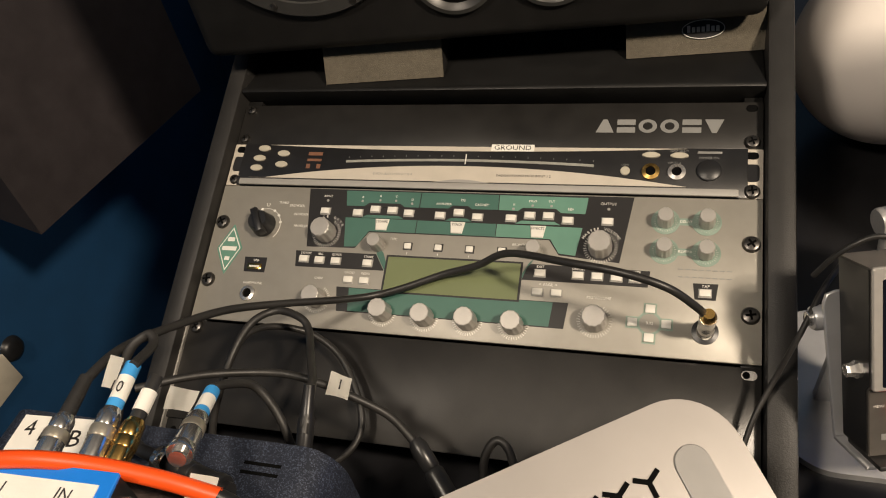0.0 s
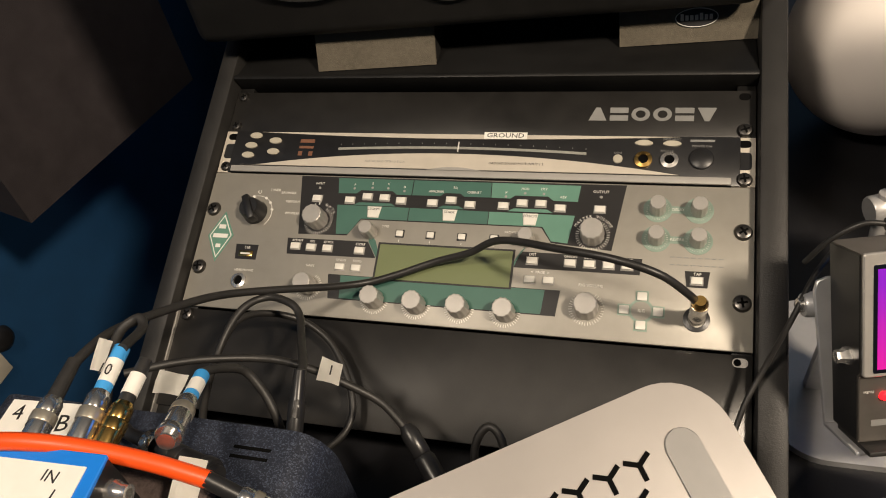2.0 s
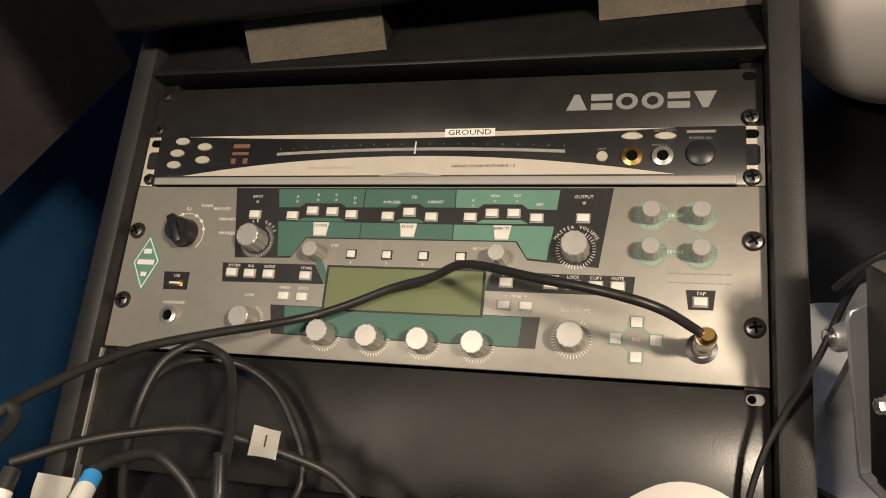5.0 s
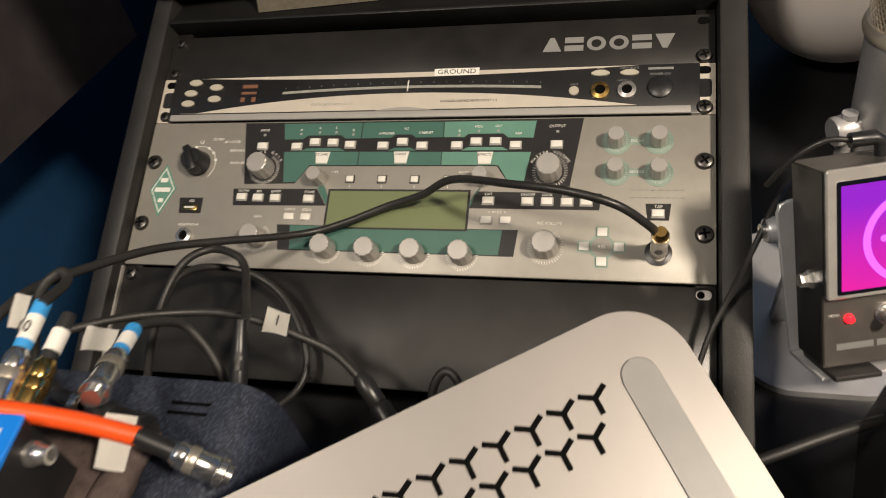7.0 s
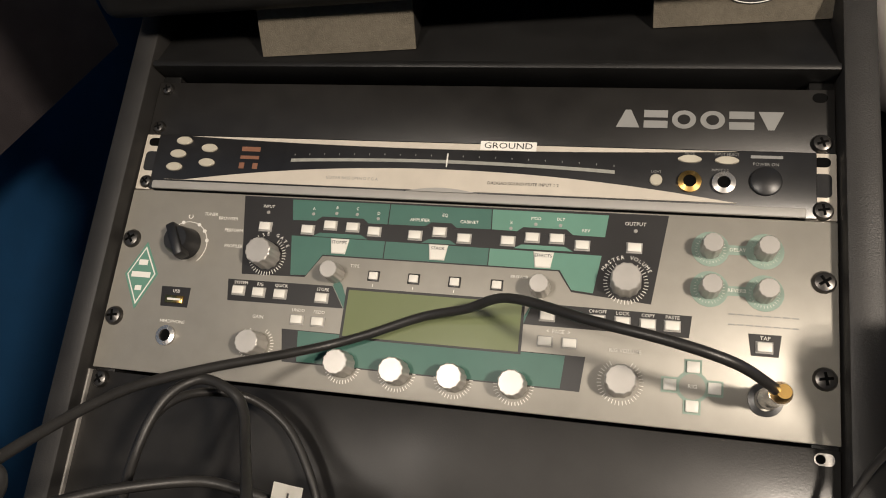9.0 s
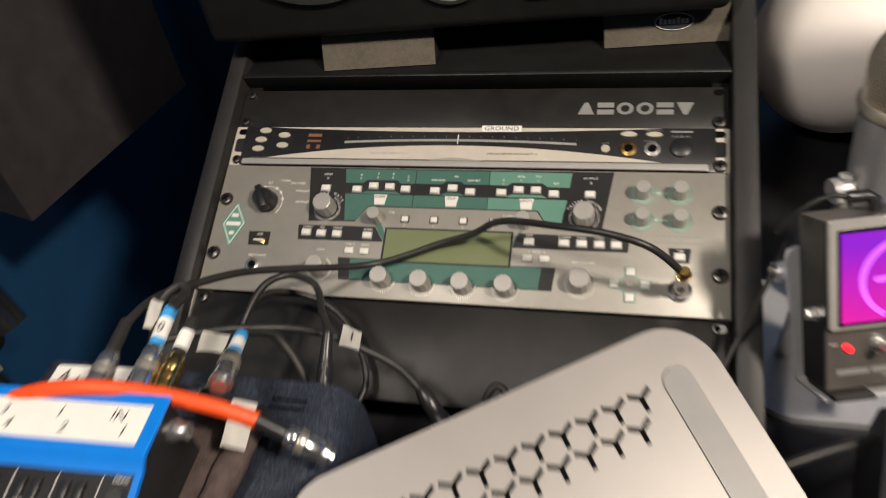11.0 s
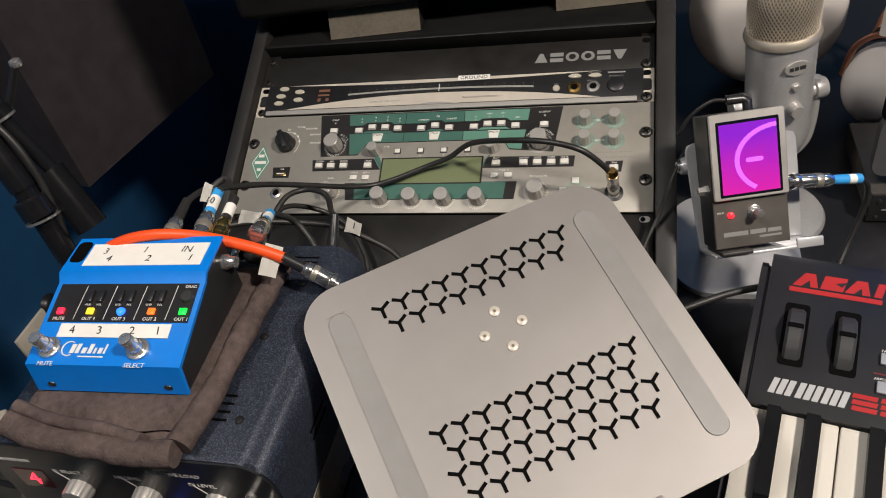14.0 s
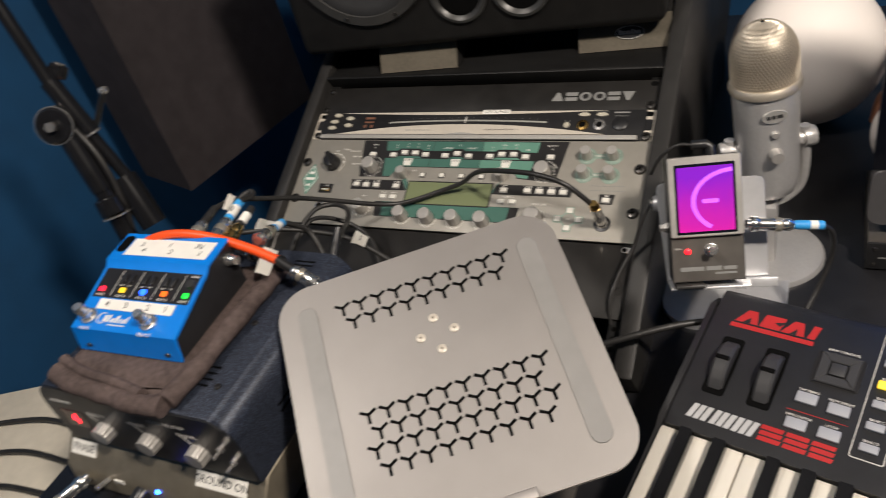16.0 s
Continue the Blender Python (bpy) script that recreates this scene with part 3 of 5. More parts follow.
BIGK, MIDK, SMK = mesh("cap", knob_mesh(0.0098, 0.0165), ALU, 25), mesh("cap", knob_mesh(0.0088, 0.0160), ALU, 25), mesh("cap", knob_mesh(0.0066, 0.0155), ALU, 25)
SMTICKS = mesh("tick_ring", ticks(0.0076, 0.0092, 25, -240, 60, 0.00015), WINK, 0)
TICKS = {"b": mesh("tick_ring", ticks(0.0112, 0.0138, 33, -240, 60), WINK, 0), "m": mesh("tick_ring", ticks(0.0102, 0.0126, 31, -240, 60), WINK, 0)}
for u, v, kind in ((117.0, 88.4, "b"), (360.0, 86.6, "b"), (120.6, 26.5, "m"), (183.6, 19.0, "m"), (220.8, 17.4, "m"), (258.0, 17.0, "m"), (296.2, 16.8, "m"), (360.0, 25.0, "b"),
                   (169.0, 79.0, "s"), (307.6, 79.2, "s"), (409.5, 111.6, "s"), (440.9, 111.8, "s"), (409.5, 86.3, "s"), (440.9, 85.8, "s")):
    k = empty("knob", None)
    k.parent, k.location = amp, (u / 1000, v / 1000, H)
    part("cap", {"b": BIGK, "m": MIDK, "s": SMK}[kind], ALU, k)
    if kind in TICKS:
        part("tick_ring", TICKS[kind], WINK, k)
    elif u > 400:
        part("halo", prism(disc(0, 0, 0.0112), -0.0002, 0.0003), HALO, k)
        part("tick_ring", SMTICKS, WINK, k)
for v in (111.7, 86.0):
    flat("teal_link", [(419, v + 3), (432, v + 3), (432, v - 3), (419, v - 3)], HALO, 0.00025)
dial = empty("rotary_switch", None)
dial.parent, dial.location = amp, (0.0525, 0.0935, H)
part("cap", lathe([(0, 0.015), (0.0085, 0.015), (0.0098, 0.013), (0.0112, 0.002), (0.0118, 0)], 28), BPLAST, dial, "black pointer knob")
part("pointer", box(-0.0035, 0.0035, -0.0135, 0.0115, 0.006, 0.0175, 0.0015), BPLAST, dial, m=pose(0, 0, 0, 0, 0, 28))
part("scale_arc", tube([(0.0165 * math.cos(radians(a)), 0.0165 * math.sin(radians(a)), 0.0002) for a in range(-45, 160, 12)], 0.0003, 6), WINK, dial)
for a in (108, 62, 38, 12):
    part("scale_dot", prism(disc(0.0165 * math.cos(radians(a)), 0.0165 * math.sin(radians(a)), 0.0013, n=12), 0, 0.0006), WINK, dial)
for txt, u, v in (("TUNER", 68, 116.5), ("BROWSER", 82, 114), ("PERFORM", 88, 105.5), ("PROFILER", 90, 94.0)):
    words(txt, 0.0023, WINK, amp, u / 1000, v / 1000, H + 0.0003)
part("power_mark", tube([(0.0522 + 0.0016 * math.cos(radians(a)), 0.1142 + 0.0016 * math.sin(radians(a)), H + 0.0002) for a in range(-230, 51, 20)], 0.0003, 6), WINK, amp)
for txt, u, v, s, ink in (
    ("INPUT", 111.8, 124.5, 2.1, WINK), ("OUTPUT", 364, 125.0, 2.3, WINK), ("A", 146, 124.5, 2, WINK), ("B", 163, 126, 2, WINK), ("C", 178, 126, 2, WINK), ("D", 193.5, 123.5, 2, WINK),
    ("AMPLIFIER", 223, 120.3, 2.1, WINK), ("EQ", 240, 124.5, 2.1, WINK), ("CABINET", 257, 120.6, 2.1, WINK), ("X", 285, 121.8, 2, WINK), ("MOD", 301, 125.5, 2, WINK), ("DLY", 317, 125.8, 2, WINK), ("REV", 333.5, 119.0, 2.1, WINK),
    ("TYPE", 182, 85.5, 2, WINK), ("BROWSE", 293.5, 85.5, 2, WINK), ("SYSTEM", 101.5, 68.2, 2.1, WINK), ("RIG", 116, 68, 2.1, WINK), ("QUICK", 131.7, 68.1, 2.1, WINK), ("STORE", 162, 67.6, 2.1, WINK),
    ("UNDO", 147, 52.2, 2.1, WINK), ("REDO", 162, 52, 2.1, WINK), ("EXIT", 313.3, 67.2, 2.1, WINK), ("<  PAGE  >", 321, 52.2, 2.2, WINK), ("ON/OFF", 344.3, 66.9, 2.1, WINK), ("LOCK", 359.3, 66.9, 2.1, WINK), ("COPY", 374.4, 66.7, 2.1, WINK), ("PASTE", 388.8, 66.7, 2.1, WINK),
    ("TAP", 441.5, 58.4, 2.3, WINK), ("RIG", 401.6, 26.3, 2.4, WINK), ("RIG VOLUME", 362, 43.8, 2.3, WINK), ("GAIN", 118.5, 45.5, 2.3, WINK), ("HEADPHONE", 55, 37.0, 2.2, WINK), ("USB", 53.5, 58.6, 2.2, WINK),
    ("DELAY", 425.3, 111.7, 2.2, WINK), ("REVERB", 425.3, 86.2, 2.2, WINK)):
    words(txt, s / 1000, ink, amp, u / 1000, v / 1000, H + 0.0006)
for body, u, v, rad in (("NOISE GATE", 117.0, 88.4, 16.0), ("MASTER VOLUME", 360.0, 86.6, 16.2)):
    n = len(body)
    for i, ch in enumerate(body):
        if ch != " ":
            a = 150 - 120 * i / (n - 1)
            words(ch, 0.0024, WINK, amp, (u + rad * math.cos(radians(a))) / 1000, (v + rad * math.sin(radians(a))) / 1000, H + 0.0006, a - 90)
for i in range(8):
    u = 0.4208 + i * 0.0051
    bars([(u, u + 0.0036, 0.0652, 0.0660), (u, u + 0.0036, 0.0714, 0.0722)], H, GINK, amp)
for u, v in ((111.9, 120.3), (364.3, 120.6), (146, 120.8), (163, 122), (178, 122), (193.5, 119.8), (285, 118), (301, 121.6), (317, 121.6)):
    part("small_led", lathe([(0, 0.0009), (0.0011, 0.0006), (0.0014, 0)], 12), BTNRIM, amp, m=pose(u / 1000, v / 1000, H))
dm = mm([(22.2, 93.0), (35.8, 70.0), (22.9, 43.5), (9.6, 68.4)])
badge = part("diamond_badge", prism(dm, H - 0.0002, H + 0.0003), TEALL, amp, "pale teal diamond badge", smooth=0)
cx, cy = 0.02262, 0.0687
for k, sc in enumerate((0.86, 0.78)):
    part("badge_line", prism([(cx + (x - cx) * sc, cy + (y - cy) * sc) for x, y in dm], H + 0.0003, H + 0.0004 + 0.0001 * k), WINK if k == 0 else TEALL, badge, smooth=0)
bars([(cx - 0.0075, cx + 0.0075, cy - 0.0020, cy + 0.0020), (cx - 0.0035, cx + 0.0035, cy + 0.0070, cy + 0.0110), (cx - 0.0025, cx + 0.0025, cy - 0.0115, cy - 0.0080)], H + 0.0005, WINK, badge)
usb = part("usb_socket", box(0.0460, 0.0600, 0.0500, 0.0555, H, H + 0.0012, 0.0004), GOLD, amp, "gold usb socket")
part("socket_tongue", box(0.0480, 0.0580, 0.0520, 0.0535, H + 0.0010, H + 0.0014), BTN, usb)
hp = part("headphone_socket", lathe([(0.0070, 0), (0.0070, 0.0022), (0.0042, 0.0028), (0.0042, -0.001)], 24), CHROME, amp, m=pose(0.0527, 0.0270, H))
part("socket_hole", prism(disc(0, 0, 0.0043), 0.0002, 0.0010), HOLE, hp)
jk = part("input_socket", lathe([(0.0098, 0), (0.0098, 0.0012), (0.0066, 0.0020), (0.0066, 0)], 28), BPLAST, amp, m=pose(0.4420, 0.0228, H))
for u in (0.0088, 0.4738):
    for v in (0.0949, 0.0377):
        rack_screw(amp, u, v, H - 0.0008, 35 if v > 0.05 else 10, 1.12)


# ---- cables ----
def cable(pts, r, material, label, name="cable", group=""):
    return thing(name, tube(pts, r), material, label, "cable", group=group)


def tag(parent, p, ax, ay, w, h, txt="", curl=0.002):
    """A small folded paper flag on a cable: p its corner, ax and ay its two directions."""
    ax, ay = Vector(ax).normalized(), Vector(ay).normalized()
    nz = ax.cross(ay).normalized()
    ay = nz.cross(ax)
    m = Matrix.Translation(p) @ Matrix((ax, ay, nz)).transposed().to_4x4()
    bm = bmesh.new()
    rows = []
    for i in range(6):
        x = w * i / 5
        rows.append([bm.verts.new((x, y, curl * math.sin(3 * i / 5 + k))) for k, y in enumerate((0, h * 0.5, h))])
    for a, b in zip(rows[:-1], rows[1:]):
        for k in range(2):
            bm.faces.new((a[k], b[k], b[k + 1], a[k + 1]))
    bmesh.ops.solidify(bm, geom=list(bm.faces), thickness=0.0004)
    ob = part("paper_flag", bm, PAPER, parent, "white paper flag", m=parent.matrix_world.inverted() @ m)
    if txt:
        words(txt, h * 0.42, INK, ob, w * 0.5, h * 0.5, 0.0024)
    return ob


def jack_plug(parent, a, b, metal, boot, tape=(), name="plug"):
    """A straight jack plug from its tip end a to its cable end b, with coloured tape rings."""
    a, b = Vector(a), Vector(b)
    length = (b - a).length
    m = parent.matrix_world.inverted() @ along(a, b)
    e = empty(name)
    e.parent, e.matrix_local = parent, m
    L = length
    part("tip_sleeve", lathe([(0, 0), (0.0048, 0), (0.0048, L * 0.08), (0, L * 0.08)], 20), metal, e)
    part("nut", lathe([(0, L * 0.06), (0.0070, L * 0.06), (0.0075, L * 0.07), (0.0075, L * 0.14), (0.0070, L * 0.15), (0, L * 0.15)], 28), metal, e)
    part("barrel", lathe([(0.0060, L * 0.145), (0.0065, L * 0.16), (0.0065, L * 0.36), (0.0060, L * 0.365)], 28), metal, e)
    part("knurl", lathe([(0.0060, L * 0.36), (0.0067, L * 0.365), (0.0069, L * 0.375), (0.0069, L * 0.445), (0.0067, L * 0.455), (0.0060, L * 0.46)], 88, flute=44, depth=0.02), KNURL if metal is PLUGM else metal, e, "knurled ring")
    part("collar", lathe([(0.0058, L * 0.455), (0.0062, L * 0.465), (0.0062, L * 0.56), (0.0056, L * 0.58), (0.0048, L * 0.61), (0, L * 0.61)], 28), metal, e)
    part("boot", lathe([(0.0044, length * 0.60), (0.0042, length * 0.8), (0.0038, length), (0, length)], 16), boot, e)
    for k, (z0, z1, t) in enumerate(tape):
        part("tape_ring", lathe([(0.0, length * z0), (0.0046, length * z0), (0.0046, length * z1), (0.0, length * z1)], 20), t, e)
    return e


# guitar cable plugged into the modeller
main = cable([(0.2000, 0.0035, 0.8775), (0.192, -0.003, 0.895), (0.172, -0.005, 0.915), (0.141, 0.000, 0.922), (0.102, 0.012, 0.917), (0.053, 0.038, 0.897), (0.024, 0.043, 0.876), (-0.006, 0.043, 0.8635), (-0.040, 0.031, 0.8565), (-0.063, 0.021, 0.8560), (-0.086, 0.003, 0.868), (-0.115, -0.026, 0.893), (-0.139, -0.060, 0.921), (-0.148, -0.105, 0.953), (-0.147, -0.141, 0.978), (-0.1445, -0.165, 0.989), (-0.1445, -0.182, 0.992)], 0.0030, RUBBER, "black guitar cable arching over the amp modeller", "guitar_cable")
pl = empty("jack_plug")
pl.parent, pl.matrix_world = main, RACK @ pose(0.4420, 0.0228, 0.0030)
part("barrel", lathe([(0, 0.0005), (0.0052, 0.0005), (0.0052, 0.007), (0.0062, 0.0075), (0.0062, 0.018), (0.0055, 0.019), (0.0055, 0.030), (0.0062, 0.0305), (0.0062, 0.0405), (0, 0.0405)], 24), CHROME, pl)
part("gold_ring", lathe([(0, 0.0405), (0.0056, 0.0405), (0.0058, 0.0430), (0.0048, 0.0465), (0.0038, 0.050), (0, 0.050)], 24), GOLD, pl, "gold plated end ring")
jack_plug(main, (-0.138, -0.238, 0.989), (-0.1448, -0.174, 0.992), PLUGM, RUBBER)

vert = cable([(-0.040, -0.150, 0.918), (-0.041, -0.136, 0.924), (-0.050, -0.110, 0.918), (-0.072, -0.074, 0.897), (-0.084, -0.050, 0.893), (-0.095, -0.040, 0.895), (-0.118, -0.034, 0.893), (-0.132, -0.052, 0.896), (-0.140, -0.085, 0.885), (-0.150, -0.120, 0.850), (-0.150, -0.150, 0.800)], 0.0030, RUBBER, "black looped cable behind the load box", "patch_cable", "cables behind the load box")
part("strain_relief", lathe([(0.0046, -0.012), (0.0052, -0.010), (0.0046, -0.008), (0.0052, -0.006), (0.0046, -0.004), (0.0052, -0.002), (0.0054, 0), (0.0054, 0.024), (0.0046, 0.026), (0.0036, 0.046), (0, 0.046)], 20), BPLAST, vert, m=along((-0.041, -0.160, 0.905), (-0.041, -0.130, 0.930)))
flagc = cable([(-0.165, -0.140, 0.930), (-0.140, -0.122, 0.922), (-0.117, -0.108, 0.912), (-0.087, -0.095, 0.899), (-0.058, -0.097, 0.896), (-0.037, -0.098, 0.886), (-0.012, -0.100, 0.871), (0.004, -0.108, 0.862), (0.022, -0.122, 0.850)], 0.0029, RUBBER, "black cable with a white numbered flag", "patch_cable", "cables behind the load box")
part("connector", lathe([(0.0042, 0), (0.0066, 0.006), (0.0066, 0.022), (0.0058, 0.023), (0.0075, 0.026), (0.0075, 0.075), (0, 0.075)], 24), BPLAST, flagc, "black barrel connector", m=along((0.010, -0.111, 0.860), (0.058, -0.160, 0.822)))
tag(flagc, (-0.047, -0.108, 0.899), (0.8, 0.15, -0.5), (-0.15, 0.9, 0.25), 0.016, 0.017, "1")
cable([(-0.150, -0.075, 0.872), (-0.143, -0.051, 0.880), (-0.132, -0.030, 0.868), (-0.108, -0.020, 0.850), (-0.082, -0.030, 0.838), (-0.062, -0.054, 0.827), (-0.052, -0.077, 0.816), (-0.056, -0.096, 0.809), (-0.074, -0.112, 0.803), (-0.100, -0.125, 0.800)], 0.0028, RUBBER, "thin black cable loop on the lower rack panel", "patch_cable", "cables behind the load box")
cable([(-0.0895, -0.150, 0.957), (-0.088, -0.138, 0.9455), (-0.083, -0.126, 0.928), (-0.0726, -0.130, 0.913), (-0.063, -0.140, 0.900), (-0.058, -0.152, 0.870)], 0.0030, RUBBER, "black cable bending from a taped plug", "patch_cable", "cables behind the load box")
cable([(-0.152, -0.186, 0.93), (-0.142, -0.150, 0.976), (-0.130, -0.135, 0.985), (-0.122, -0.142, 0.985), (-0.116, -0.165, 0.996)], 0.0030, RUBBER, "black cable hooking into a taped plug", "patch_cable", "cables behind the load box")
arcab = cable([(0.070, -0.150, 0.800), (0.058, -0.118, 0.842), (0.066, -0.103, 0.858), (0.078, -0.112, 0.850), (0.084, -0.145, 0.815), (0.086, -0.170, 0.78)], 0.0030, RUBBER, "small black cable loop under the laptop stand", "patch_cable", "cables behind the load box")
tag(arcab, (0.044, -0.158, 0.845), (1, 0.0, -0.1), (0, 0.9, 0.3), 0.014, 0.012, "R")
cable([(0.288, 0.042, 0.905), (0.272, 0.015, 0.902), (0.258, -0.012, 0.886), (0.246, -0.024, 0.850), (0.232, -0.048, 0.826), (0.226, -0.075, 0.800), (0.24, -0.10, 0.75)], 0.0020, RUBBER, "thin black power lead beside the tuner pedal", "power_lead")
cable([(0.13, -0.17, 0.775), (0.19, -0.150, 0.800), (0.255, -0.128, 0.818), (0.305, -0.105, 0.822), (0.345, -0.085, 0.815)], 0.0034, RUBBER, "black cable running to the back of the keyboard", "keyboard_cable")
for k in range(5):
    cable([(-0.72 - 0.02 * k, -0.52 + 0.06 * k, 0.585), (-0.62 - 0.01 * k, -0.48 + 0.06 * k, 0.59), (-0.50, -0.45 + 0.05 * k, 0.60), (-0.38, -0.42 + 0.045 * k, 0.64), (-0.306, -0.40 + 0.04 * k, 0.72)], 0.004, RUBBER, "black cable hanging beside the desk", "loose_cable", "cables beside the desk")

# ---- load box, the unit under it, towel and splitter pedal ----
BT = 0.935
SIDE = Matrix(((0, 0, 1, 0), (1, 0, 0, 0), (0, 1, 0, 0), (0, 0, 0, 1)))
lb = empty("load_box", None, "navy hammered metal load box with three silver knobs", "load box")
prof = [(-0.250, 0.853), (-0.006, 0.853)] + [(-0.028 + 0.022 * math.cos(radians(a)), BT - 0.030 + 0.030 * math.sin(radians(a))) for a in range(0, 91, 10)] + [(-0.228 + 0.022 * math.cos(radians(a)), BT - 0.030 + 0.030 * math.sin(radians(a))) for a in range(90, 181, 10)]
FRONT = pose(0, 0, 0, 90)
part("shell", prism([(x, z) for x, z in prof], 0.168, 0.384, 0.002), HAMMER, lb, m=FRONT)
cx, cz = -0.128, 0.889
part("front_panel", prism([(cx + (x - cx) * 0.985, cz + (z - cz) * 0.965) for x, z in prof], 0.380, 0.3855), BPLAST, lb, "black front panel", m=FRONT)
LBK = mesh("cap", knob_mesh(0.0108, 0.0115), ALU, 25)
for x, z in ((-0.178, 0.884), (-0.119, 0.884), (-0.060, 0.884)):
    part("knob", LBK, CHROME, lb, "polished silver knob", m=FRONT @ pose(x, z, 0.3855))
    part("pointer_line", box(-0.0005, 0.0005, 0.011, 0.024, 0, 0.0003), WINK, lb, m=FRONT @ pose(x, z, 0.3855, 0, 0, 35))
for txt, x, z in (("IR SELECT", -0.180, 0.904), ("HP LEVEL", -0.127, 0.904), ("DI LEVEL", -0.066, 0.904), ("REACTIVE LOAD", -0.085, 0.915)):
    words(txt, 0.0040, WINK, lb, x, z, 0.3857, m=FRONT)
bars([(-0.236, -0.208, 0.9130, 0.9160)], 0.3855, WINK, lb, m=FRONT)
win = part("readout", box(-0.232, -0.204, 0.878, 0.902, 0.3853, 0.3860), mat("dark_red_window", (0.05, 0.004, 0.006), 0.2), lb, "dark red window with a lit figure", m=FRONT)
words("4", 0.015, glow("lit_red_figure", (1, 0.01, 0.02), 6.0), win, -0.217, 0.890, 0.3862)
for x, z in ((-0.030, 0.897), (-0.024, 0.880)):
    part("toggle", lathe([(0.004, 0), (0.004, 0.002), (0.0016, 0.003), (0.0022, 0.011), (0, 0.012)], 14), CHROME, lb, m=FRONT @ pose(x, z, 0.3855))
for k in range(4):
    part("vent_slot", box(-0.075 + 0.0, -0.050, -0.352 + 0.007 * k, -0.350 + 0.007 * k, BT - 0.0002, BT + 0.0004), HOLE, lb)
    part("vent_slot", box(-0.060, -0.036, -0.190 + 0.006 * k, -0.188 + 0.006 * k, BT - 0.0002, BT + 0.0004), HOLE, lb) if k < 2 else None
for y0 in (-0.33, -0.27):
    for k in range(2):
        part("vent_slot", box(-0.0062, -0.0054, y0, y0 + 0.03, 0.885 + 0.008 * k, 0.887 + 0.008 * k), HOLE, lb)
for x, y in ((-0.052, -0.273), (-0.040, -0.215), (-0.040, -0.35), (-0.22, -0.21)):
    part("screw", SCREW, SCREWM, lb, m=pose(x, y, BT) @ Matrix.Diagonal((0.55, 0.55, 0.45, 1)))

di = empty("preamp_box", None, "bronze anodised preamp box under the load box", "preamp")
part("case", prism([(-0.17, 0.800), (-0.17, 0.8525), (-0.376, 0.8525), (-0.402, 0.8260), (-0.406, 0.800)], -0.262, -0.006, 0.0015), BRONZE, di, m=SIDE)
LEDGE = pose(0, -0.402, 0.8260, math.degrees(math.atan2(0.0265, 0.026)))
for x in (-0.25, -0.02):
    for y in (-0.385, -0.19):
        part("foot", lathe([(0.008, 0), (0.009, 0.0045), (0, 0.0045)], 16), BPLAST, di, m=pose(x, y, 0.7970))
BKN = mesh("cap", lathe([(0, 0.013), (0.0050, 0.013), (0.0058, 0.0115), (0.0064, 0)], 20), BPLAST, 25)
for x in (-0.098, -0.076, -0.050):
    kk = part("knob", BKN, BPLAST, di, m=FRONT @ pose(x, 0.8115, 0.404))
    part("pointer_line", box(-0.0006, 0.0006, 0.001, 0.0058, 0.0129, 0.0133), WINK, kk, m=pose(0, 0, 0, 0, 0, 150))
part("knob", BKN, BPLAST, di, m=FRONT @ pose(-0.160, 0.8125, 0.404) @ Matrix.Diagonal((1.5, 1.5, 1.1, 1)))
part("blue_led", lathe([(0, 0.003), (0.0022, 0.002), (0.0028, 0)], 14), glow("bright_blue_led", (0.03, 0.10, 1), 26.0), di, m=FRONT @ pose(-0.137, 0.8200, 0.4025))
part("lever", tube([(-0.205, -0.403, 0.818), (-0.207, -0.418, 0.822)], 0.003, 8, smooth_line=False), CHROME, di)
for x0, x1, txt in ((-0.258, -0.222, "PHASE"), (-0.088, -0.027, "GROUND ON")):
    lb2 = part("label", box(x0, x1, 0.012, 0.027, 0.0, 0.0006), PAPER, di, "white printed label", m=LEDGE)
    words(txt, 0.0075, INK, lb2, (x0 + x1) / 2, 0.0195, 0.0008, wide=0.95)
for x, z in ((-0.190, 0.8185), (-0.086, 0.8215)):
    part("label", box(x - 0.006, x + 0.006, z - 0.0025, z + 0.0025, 0.4028, 0.4042), PAPER, di, m=FRONT)
part("printed_line", box(-0.045, -0.014, 0.8040, 0.8046, 0.4045, 0.4062), WINK, di, m=FRONT)
RISERM = mat("gloss_black_riser", (0.01, 0.01, 0.012), 0.22, var=0.2)
rs = empty("desk_riser", None, "glossy black riser shelf under the stacked boxes", "shelf")
part("top", box(-0.298, 0.030, -0.640, -0.165, 0.783, 0.797, 0.002), RISERM, rs)
for x in (-0.298, 0.016):
    part("side_panel", box(x, x + 0.014, -0.640, -0.165, DZ, 0.7828, 0.0015), RISERM, rs)
part("back_panel", box(-0.2838, 0.0158, -0.179, -0.165, DZ, 0.7828, 0.0015), RISERM, rs)
part("drawer_front", box(-0.2825, 0.0145, -0.638, -0.624, DZ + 0.003, 0.7815, 0.002), RISERM, rs)

# silver plug with blue and white tape lying before the preamp
fp = empty("taped_plug", None, "silver jack plug with blue and white tape", "plug")
jack_plug(fp, (-0.232, -0.406, 0.818), (-0.272, -0.482, 0.806), PLUGM, RUBBER, ((0.60, 0.75, TAPEB), (0.75, 0.9, PAPER), (0.9, 1.0, TAPEB)))

# folded towel
tw = empty("towel", None, "folded brown towel lying on the load box", "towel")


